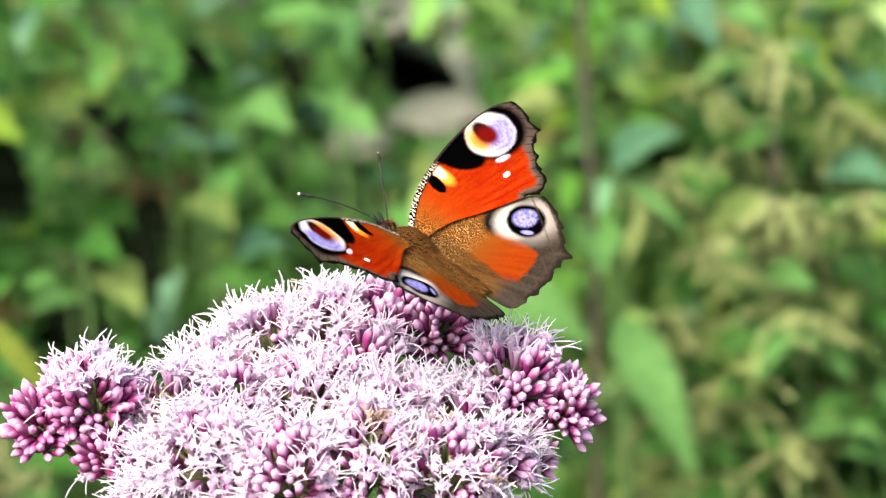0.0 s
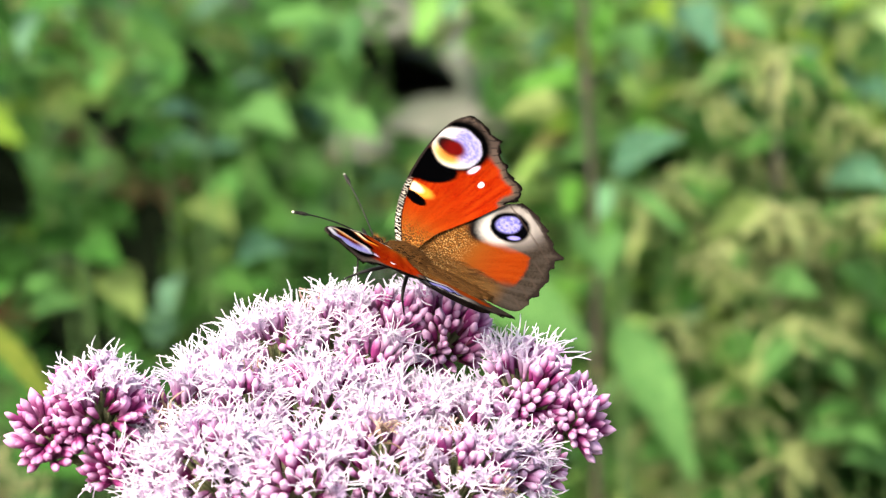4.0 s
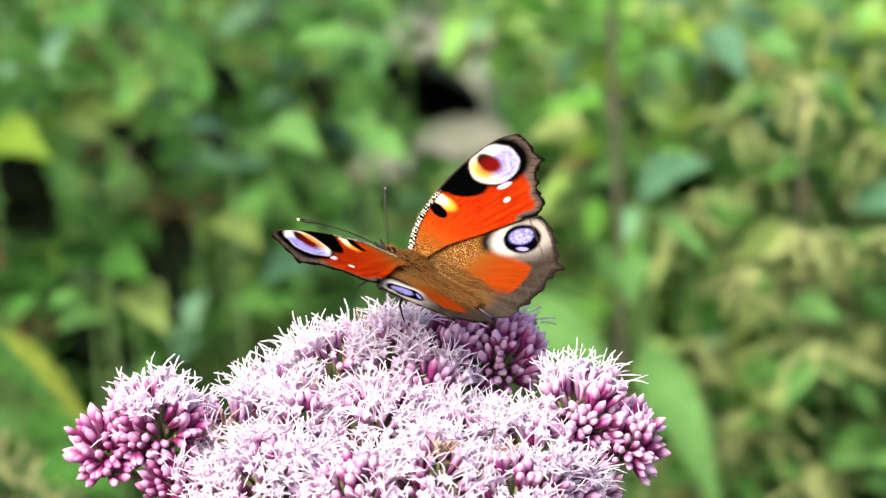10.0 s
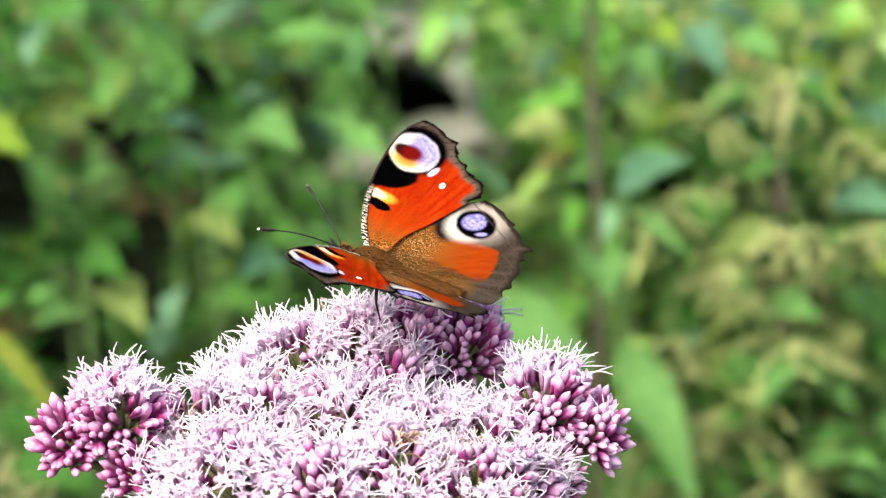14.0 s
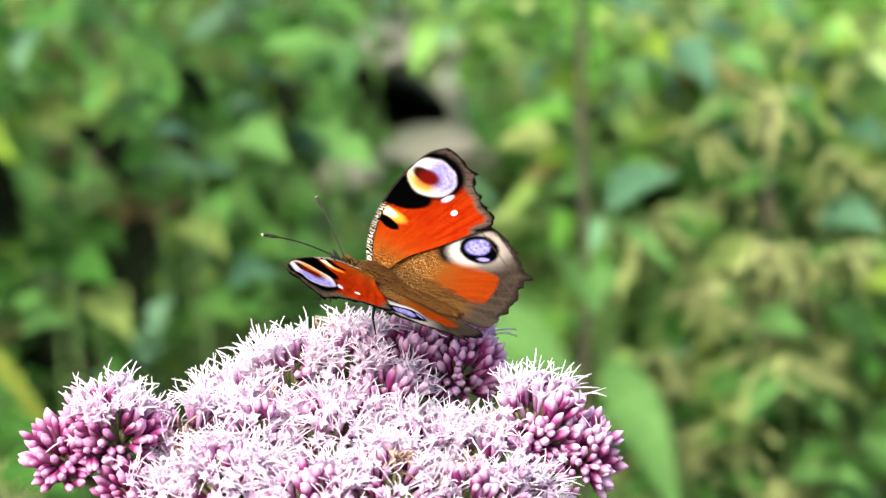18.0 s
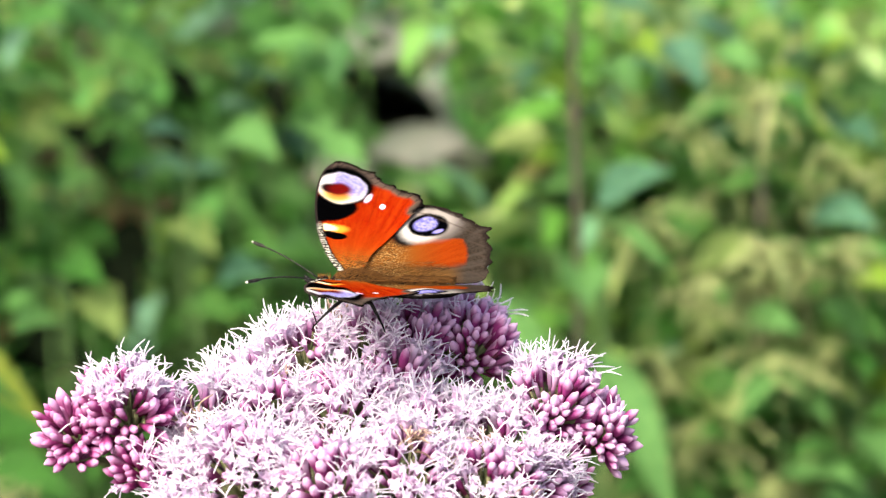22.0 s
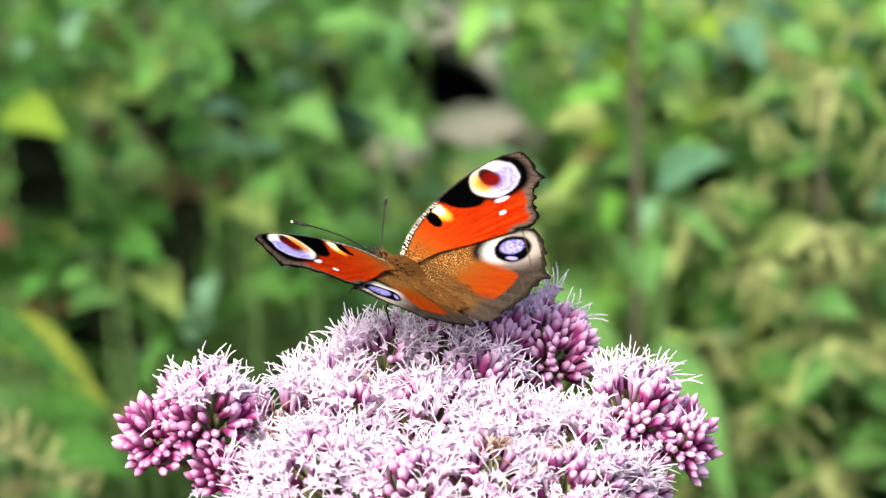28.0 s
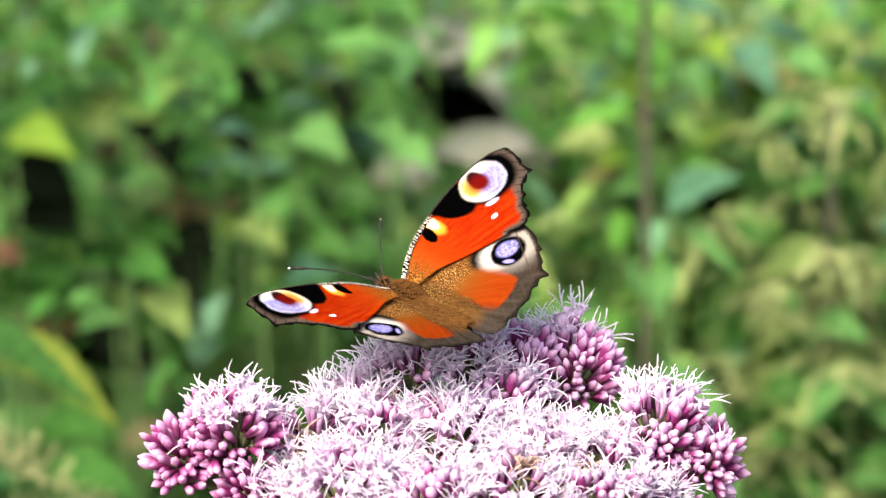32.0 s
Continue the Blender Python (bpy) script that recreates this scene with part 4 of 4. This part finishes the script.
def lone_leaf(r0, u0, r1, u1, far, word, label, wide=0):
    """A broad leaf on its own thin stalk, from its base to its tip."""
    a, b = behind(r0, u0, far), behind(r1, u1, far - 0.03)
    foot = Vector((a.x + 0.02, a.y + 0.05, 0))
    plant = root("leafy_stalk", foot, label, "plant")
    v, f, _ = tube([(0, 0, 0), (a - foot) * 0.5 + Vector((0.01, 0.02, 0)), a - foot], [0.0014, 0.0011, 0.0007], 6)
    child("stalk", mesh_from("stalk", v, f, STEM_GREEN), plant)
    x = (b - a).normalized()
    z = (-AHEAD - x * x.dot(-AHEAD) + Vector((0, 0, 0.6))).normalized()
    y = z.cross(x).normalized()
    z = x.cross(y)
    m = Matrix((x, y, z)).transposed().to_4x4()
    m.translation = a - foot
    child("leaf", LEAVES[word][wide], plant, m @ Matrix.Scale((b - a).length, 4))


lone_leaf(33, -15, 48, -44, 1.30, "pale", "large pale green leaf hanging on a thin stalk", 3)
lone_leaf(33, 12, 44, 18.5, 1.31, "bluish", "bluish green leaf catching the sky", 1)
lone_leaf(-53, 16.5, -38, 19.5, 1.42, "bluish", "bluish green leaf catching the sky", 3)
lone_leaf(-58, 14, -50, 0, 1.5, "brown", "withered brown leaf curled on its stalk", 2)
lone_leaf(-82, -11, -72, -13, 1.58, "rust", "rust-red withered leaf low among green ones", 2)
lone_leaf(-100, -9, -75, -26, 1.08, "green", "mid-green narrow leaf on a thin stalk", 4)
lone_leaf(-90, -13.5, -70.5, -27.5, 1.18, "yellow", "yellowing narrow leaf on a thin stalk", 3)
lone_leaf(-86, 21, -74, 26, 1.5, "lime", "bright yellow-green leaf on a thin stalk", 0)
lone_leaf(-96, 2, -84, 0, 1.42, "brown", "withered brown leaf on a thin stalk", 1)
lone_leaf(8, -10, 27, -18, 1.36, "pale", "smooth pale green leaf below the stones", 2)
lone_leaf(-87, 23, -77, 20, 1.36, "lime", "bright yellow-green leaf on a thin stalk", 1)
lone_leaf(58, 36, 66, 34, 1.5, "lime", "bright yellow-green leaf on a thin stalk", 2)
lone_leaf(69, 39, 72, 31, 1.42, "lime", "bright yellow-green leaf on a thin stalk", 2)


# Leaves that stand out one by one: base and tip, distance, kind.
for r0, u0, r1, u1, far, word, wide in (
    (-82, 40, -68, 36, 1.45, "green", 1), (-56, 38, -46, 33, 1.42, "fresh", 0), (-46, 31, -37, 28, 1.44, "green", 1), (-21, 40, -15, 29, 1.5, "pale", 1), (-72, 24, -64, 33, 1.46, "olive", 0),
    (-80, 11, -66, 7, 1.44, "fresh", 0), (-68, 2, -58, -4, 1.46, "green", 1), (-86, -3, -72, -8, 1.42, "green", 0), (-64, -11, -50, -16, 1.44, "green", 1),
    (-44, 20, -30, 14, 1.5, "green", 1), (-40, -6, -28, -10, 1.46, "green", 1), (-34, 30, -24, 24, 1.52, "green", 0),
    (14, 22, 24, 26, 1.5, "pale", 1), (22, 15, 30, 10, 1.46, "pale", 1), (46, 25, 58, 20, 1.44, "fresh", 1),
    (68, 30, 80, 26, 1.42, "bluish", 1), (74, 4, 80, -2, 1.4, "bluish", 1), (44, -26, 55, -32, 1.4, "bluish", 1), (52, -12, 62, -18, 1.42, "olive", 1),
    (56, -30, 68, -36, 1.38, "fresh", 0), (40, -12, 48, -8, 1.4, "fresh", 1), (36, 36, 48, 40, 1.5, "olive", 1), (20, 36, 30, 32, 1.52, "olive", 1),
    (60, 43, 67, 44, 1.42, "olive", 1), (68, 26, 74, 28, 1.4, "lime", 2), (80, 42, 86, 36, 1.44, "olive", 1), (48, 34, 54, 31, 1.46, "lime", 1), (50, 42, 56, 44, 1.46, "lime", 1), (62, 24, 72, 20, 1.42, "olive", 1), (40, 28, 50, 31, 1.5, "olive", 1),
    # Kind black: dark shapes painted in for the shade between the leaves.
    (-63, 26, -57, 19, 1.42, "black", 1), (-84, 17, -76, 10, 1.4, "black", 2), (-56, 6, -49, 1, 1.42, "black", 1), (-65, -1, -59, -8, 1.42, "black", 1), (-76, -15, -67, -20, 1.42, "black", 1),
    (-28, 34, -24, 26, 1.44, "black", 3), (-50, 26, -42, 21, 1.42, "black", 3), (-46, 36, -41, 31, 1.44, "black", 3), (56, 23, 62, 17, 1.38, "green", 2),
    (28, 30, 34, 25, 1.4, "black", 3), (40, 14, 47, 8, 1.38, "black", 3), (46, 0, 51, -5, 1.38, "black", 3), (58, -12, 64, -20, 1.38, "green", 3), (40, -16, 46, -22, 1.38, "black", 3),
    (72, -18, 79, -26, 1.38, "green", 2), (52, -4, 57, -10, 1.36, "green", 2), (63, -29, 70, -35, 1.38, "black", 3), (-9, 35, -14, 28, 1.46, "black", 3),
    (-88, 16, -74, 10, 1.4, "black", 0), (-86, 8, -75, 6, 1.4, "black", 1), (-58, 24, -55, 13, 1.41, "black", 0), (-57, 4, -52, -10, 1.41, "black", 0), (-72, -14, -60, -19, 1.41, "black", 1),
    (-63, 14, -56, 10, 1.5, "tan", 1), (48, 40, 58, 36, 1.44, "tan", 3), (36, 22, 45, 20, 1.4, "tan", 3),
    (60, 15, 68, 11, 1.4, "tan", 3), (58, -5, 66, -2, 1.36, "tan", 3), (28, 42, 38, 34, 1.5, "tan", 1),
    (34, 10, 46, 1, 1.31, "pale", 4), (-38, 5, -30, 0, 1.46, "fresh", 1), (-30, 12, -22, 8, 1.46, "fresh", 1), (-74, 34, -60, 40, 1.46, "fresh", 1), (14, 6, 24, 2, 1.44, "fresh", 0), (66, 2, 74, -3, 1.36, "tan", 3),
    (16, 44, 26, 40, 1.5, "pale", 0), (10, 38, 18, 34, 1.52, "olive", 1), (22, 34, 32, 30, 1.48, "pale", 1), (16, 30, 24, 34, 1.5, "olive", 1), (24, 22, 33, 18, 1.46, "fresh", 1), (10, 12, 20, 14, 1.5, "olive", 1), (30, 45, 42, 43, 1.5, "olive", 1),
    (10, 26, 17, 20, 1.42, "fresh", 1), (2, 14, 10, 10, 1.46, "fresh", 1), (20, 10, 13, 6, 1.44, "olive", 1),
    (-2, 18, 6, 14, 1.44, "pale", 1), (-6, 12, 2, 9, 1.44, "olive", 1), (0, 10, 8, 6, 1.44, "fresh", 1),
    (12, 45, 6, 40, 1.5, "olive", 3), (-18, 38, -12, 42, 1.5, "fresh", 1),
    (60, 12, 70, 8, 1.4, "olive", 0), (70, -20, 82, -26, 1.4, "fresh", 1), (-46, 24, -36, 20, 1.44, "pale", 1), (-36, 19, -28, 24, 1.46, "fresh", 0), (-30, 16, -20, 12, 1.46, "pale", 1), (-24, 25, -16, 19, 1.46, "bluish", 1), (-43, 12, -32, 15, 1.44, "fresh", 0), (-20, 14, -11, 10, 1.46, "pale", 0), (-50, 30, -40, 34, 1.45, "pale", 1),
    (52, -36, 62, -40, 1.33, "fresh", 1), (66, -22, 76, -27, 1.33, "pale", 1), (58, -24, 66, -20, 1.33, "fresh", 0), (72, -36, 82, -40, 1.33, "pale", 1), (47, -40, 55, -45, 1.33, "fresh", 0), (76, -8, 86, -12, 1.33, "fresh", 1),
    (-78, -38, -64, -42, 1.36, "green", 1), (-80, -30, -68, -32, 1.4, "green", 1),
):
    tone = {"green": "mid-green", "fresh": "fresh green", "pale": "pale green", "bluish": "bluish green", "olive": "olive green", "lime": "yellow-green", "yellow": "yellowed", "black": "black shade-gap", "tan": "dry tan"}[word]
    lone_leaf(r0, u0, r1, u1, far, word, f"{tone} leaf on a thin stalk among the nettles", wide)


# Clearings among the small leaves: right and up in mm as seen from the flower, radius.
CLEARINGS = ((-80, 13, 8), (-59, 22, 7), (-54, 2, 10), (-73, -18, 8), (-2, 30, 13), (8, 21, 11), (-12, 18, 6), (-56, 12, 5), (-34, 17, 11), (-76, 4, 6))


def cleared(p):
    way = Vector(p) - EYE
    scale = 0.665 / way.dot(AHEAD) / MM
    r, u = way.dot(RIGHT) * scale, way.dot(UP) * scale
    return any(math.hypot(r - a, u - b) < c for a, b, c in CLEARINGS)


# Smaller leaves scattered through the bank: a stretch of it, how many, kinds.
SCATTER = random.Random(4)
for r0, r1, u0, u1, near, count, words in (
    (46, 84, -42, 8, 1.33, 30, ("olive", "pale", "olive", "fresh", "lime")),
    (56, 84, -18, 3, 1.31, 14, ("pale", "olive", "tan", "lime", "olive")),
    (60, 84, -34, -13, 1.31, 20, ("pale", "olive", "lime", "pale")),
    (-66, -20, 4, 40, 1.42, 22, ("fresh", "green", "pale", "olive", "fresh")),
    (-84, -50, -30, 30, 1.42, 14, ("green", "fresh", "green", "lime")),
    (24, 84, 8, 44, 1.38, 24, ("pale", "olive", "tan", "olive", "bluish")),
    (-90, -14, -14, 26, 1.33, 40, ("fresh", "pale", "green", "fresh", "bluish", "pale", "olive")),
    (44, 88, -44, -18, 1.3, 30, ("fresh", "pale", "olive", "fresh", "pale")),
    (22, 88, 8, 44, 1.33, 46, ("pale", "lime", "pale", "bluish", "fresh")),
):
    for k in range(count):
        r, u = SCATTER.uniform(r0, r1), SCATTER.uniform(u0, u1)
        ang, size = SCATTER.uniform(-0.9, 0.5) + (math.pi if k % 2 else 0), SCATTER.uniform(6, 10)
        if cleared(behind(r, u, near)) and not -46 < r < -22:
            continue
        word = words[k % len(words)]
        tone = {"green": "mid-green", "fresh": "fresh green", "pale": "pale green", "bluish": "bluish green", "olive": "olive green", "lime": "yellow-green", "tan": "dry tan"}[word]
        lone_leaf(r, u, r + size * math.cos(ang), u + size * math.sin(ang), near + SCATTER.uniform(0, 0.1), word, f"small {tone} leaf on a thin stalk in the bank", 3 if word == "tan" else k % 4)


def plume(r0, u0, r1, u1, far):
    """A pale flowering plume that leans out low beside the flower."""
    a, b = behind(r0, u0, far), behind(r1, u1, far)
    foot = Vector((a.x - 0.03, a.y, 0))
    plant = root("flowering_plume", foot, "pale yellow-green flowering plume on a bent stalk", "plant")
    v, f, _ = tube([(0, 0, 0), (a - foot) * 0.6 + Vector((-0.02, 0, 0)), a - foot, b - foot], [0.002, 0.0018, 0.0014, 0.0006], 6)
    child("stalk", mesh_from("stalk", v, f, STEM_GREEN), plant)
    r = random.Random(2)
    for k in range(44):
        s = k / 43
        c = a.lerp(b, s) - foot
        m = Matrix.Translation(c) @ Matrix.Rotation(r.uniform(0, 6.28), 4, "Z") @ Matrix.Rotation(r.uniform(1.5, 3.0), 4, "X") @ Matrix.Scale(r.uniform(0.009, 0.017) * (1 - 0.4 * s), 4)
        child("spikelet", SPIKELETS[k % 4], plant, m)


plume(-98, -34.5, -73, -46.5, 1.06)


def thicket(side, dark, light, bright, seed):
    """The rest of the bank: leaves past counting. side: -1 for the plants that crowd to the left, 1 to the right."""
    r = random.Random(seed)
    verts, faces = [], []
    while len(verts) < 21 * 10500:
        x = r.gauss(0, 1.0)
        y = 0.86 + 0.12 * math.sin(x * 2.3 + 1) * min(1, abs(x)) + (0.25 + 0.08 * math.sin(3 * x)) * min(abs(x), 2.5) ** 2 * 0.5 + 2.3 * r.random() ** 1.8
        edge = 0.06 * (y + 0.6)
        if r.random() > 1 / (1 + math.exp(-side * (x - edge) / (0.05 + 0.12 * abs(x)))):
            continue
        z = r.uniform(0.3, 0.8 + 0.03 * (y - 0.95)) * max(0.25, 1 - 0.05 * max(0.0, abs(x) - 0.6) ** 2)
        if -0.05 < x < 0.06 and y < 1.3:
            z -= 0.14
        m = Matrix.Translation((x, y, z)) @ Euler((r.gauss(0, 0.5), r.gauss(0.3, 0.5), r.uniform(0, 6.28))).to_matrix().to_4x4()
        size = r.uniform(0.02, 0.042)
        k = len(verts)
        for n in range(7):
            s = n / 6
            w = 0.26 * math.sin(math.pi * s**0.72) * (1.1 if n % 2 else 0.92)
            for edge_side in (-1, 0, 1):
                verts.append(m @ (Vector((s, edge_side * w, -0.2 * s * s + 0.3 * abs(edge_side) * w)) * size))
        for n in range(6):
            for j in range(2):
                q = k + 3 * n + j
                faces.append((q, q + 1, q + 4, q + 3))
    mat = Mat("thicket_leaf", 0.55, 0, 0.12)
    rnd = mat.random(True)
    tone = mat.mix(rnd, dark, light)
    tone = mat.mix(rnd.step(0.7, 1.0), tone, bright)
    mat.colour(tone)
    mat.thin(0.35)
    return new("thicket", mesh_from("thicket", verts, faces, mat.m))


tagged(thicket(-1, (0.018, 0.075, 0.01), (0.065, 0.19, 0.03), (0.15, 0.27, 0.04), 5), "dense dark green nettle thicket behind the flower", "thicket", kind="stuff")
tagged(thicket(1, (0.075, 0.21, 0.022), (0.24, 0.4, 0.07), (0.42, 0.48, 0.15), 6), "dense olive green nettle thicket behind the flower", "thicket", kind="stuff")


def sprigs(side, palette, count, seed):
    """Small leaves that fill the bank between the larger ones, in uneven clumps."""
    r = random.Random(seed)
    verts, faces = [], []
    while len(verts) < 15 * count:
        x, y = side * r.uniform(0.0, 0.3), r.uniform(0.66, 0.98)
        z = r.uniform(0.6, 0.93)
        if noise.noise(Vector((x, y * 0.5, z)) * 24.0 + Vector((seed, 0, 0))) < 0.02 or cleared((x, y, z)):
            continue
        m = Matrix.Translation((x, y, z)) @ Euler((r.gauss(0.3, 0.6), r.gauss(0.2, 0.6), r.uniform(0, 6.28))).to_matrix().to_4x4()
        size = r.uniform(0.01, 0.028)
        k = len(verts)
        for n in range(5):
            s = n / 4
            w = 0.27 * math.sin(math.pi * s**0.72) * (1.1 if n % 2 else 0.92)
            for edge in (-1, 0, 1):
                verts.append(m @ (Vector((s, edge * w, -0.2 * s * s + 0.4 * abs(edge) * w)) * size))
        for n in range(4):
            for j in range(2):
                q = k + 3 * n + j
                faces.append((q, q + 1, q + 4, q + 3))
    mat = Mat("sprig_leaf", 0.5, 0, 0.15)
    rnd = mat.random(True)
    tone = palette[0]
    for k, shade in enumerate(palette[1:]):
        edge = (k + 1) / len(palette)
        tone = mat.mix(rnd.step(edge - 0.02, edge + 0.02), tone, shade)
    mat.colour(mat.mix(mat.noise(60.0, 3).step(0.4, 0.7) * 0.25, tone, (0.05, 0.12, 0.02)))
    mat.thin(0.3)
    return new("sprigs", mesh_from("sprigs", verts, faces, mat.m))


tagged(sprigs(-1, ((0.055, 0.17, 0.028), (0.09, 0.24, 0.05), (0.125, 0.28, 0.065), (0.13, 0.26, 0.15), (0.08, 0.22, 0.07), (0.16, 0.26, 0.05), (0.11, 0.26, 0.06), (0.15, 0.12, 0.06)), 1800, 8), "small mixed green sprigs crowding the bank", "leaves", kind="stuff")
tagged(sprigs(1, ((0.095, 0.23, 0.035), (0.2, 0.38, 0.08), (0.27, 0.43, 0.1), (0.17, 0.36, 0.18), (0.36, 0.46, 0.15), (0.13, 0.34, 0.05), (0.19, 0.41, 0.08)), 3600, 9), "small olive and yellow-green sprigs crowding the bank", "leaves", kind="stuff")


def stone(place, sx, sy, sz, seed, label):
    bm = bmesh.new()
    bmesh.ops.create_icosphere(bm, subdivisions=4, radius=1.0)
    for v in bm.verts:
        n = noise.noise(v.co * 1.3 + Vector((seed, 0, 0))) * 0.3 + noise.noise(v.co * 4 + Vector((0, seed, 0))) * 0.06
        v.co *= 1 + n
        v.co = Vector((v.co.x * sx, v.co.y * sy, v.co.z * sz))
    me = bpy.data.meshes.new("stone")
    bm.to_mesh(me)
    bm.free()
    me.materials.append(STONE)
    me.polygons.foreach_set("use_smooth", [True] * len(me.polygons))
    ob = new("stone", me)
    ob.location = place
    return tagged(ob, label, "stone", "stones in the bank")


# A heap of grey stones with a black hollow between them.
stone(behind(-4, 41, 1.47), 0.026, 0.03, 0.011, 1.0, "mossy grey stone over a dark hollow")
stone(behind(-14, 17, 1.43), 0.012, 0.02, 0.0085, 2.0, "grey stone beside a dark hollow")
stone(behind(3.5, 21.5, 1.45), 0.026, 0.025, 0.008, 4.0, "flat grey stone below a dark hollow")
_p = behind(1, 16, 1.66)
stone((_p.x, _p.y + 0.1, _p.z - 0.42), 0.06, 0.06, 0.42, 3.0, "tall grey boulder deep in the bank")


def hollow(place, wide, high, lean, label):
    """A short dark burrow that opens towards the flower."""
    n, rings = 20, 7
    verts, faces = [], []
    for k in range(rings):
        s = k / (rings - 1)
        for j in range(n):
            a = 2 * math.pi * j / n
            w = (1 + 0.08 * math.sin(3 * a + 1) + 0.06 * math.sin(5 * a)) * (1 - 0.25 * s)
            x, z = wide * w * math.cos(a), high * w * math.sin(a)
            verts.append((x * math.cos(lean) - z * math.sin(lean), 0.09 * s, x * math.sin(lean) + z * math.cos(lean) - 0.01 * s))
    for k in range(rings - 1):
        for j in range(n):
            i = (j + 1) % n
            faces.append((k * n + j, k * n + i, k * n + n + i, k * n + n + j))
    faces.append(tuple(range((rings - 1) * n, rings * n)))
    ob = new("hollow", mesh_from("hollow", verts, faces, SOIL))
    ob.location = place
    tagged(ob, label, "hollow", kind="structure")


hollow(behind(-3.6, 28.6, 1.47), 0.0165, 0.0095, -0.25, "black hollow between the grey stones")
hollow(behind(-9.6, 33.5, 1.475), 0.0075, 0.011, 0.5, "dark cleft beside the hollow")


def motions():
    walk(BUTTERFLY, [(row[0], pose(*row[1:4], 0, 0, row[4]) @ pose(0, 0, 0, 0, -row[5], 0) @ pose(0, 0, 0, row[6], 0, 0)) for row in FLUTTER])
    for side, fore, hind in WINGS:
        walk(hind, [(row[0], pose(0, 0, 0, side * row[7])) for row in FLUTTER])
        hinge = (3.5 * MM, side * 1.5 * MM, 0)
        swing = [pose(*hinge, 0, 0, side * row[8 if side < 0 else 9]) @ pose(-hinge[0], -hinge[1], 0) for row in FLUTTER]
        walk(fore, [(row[0], pose(0, 0, 0, side * row[7]) @ m) for row, m in zip(FLUTTER, swing)])


motions()
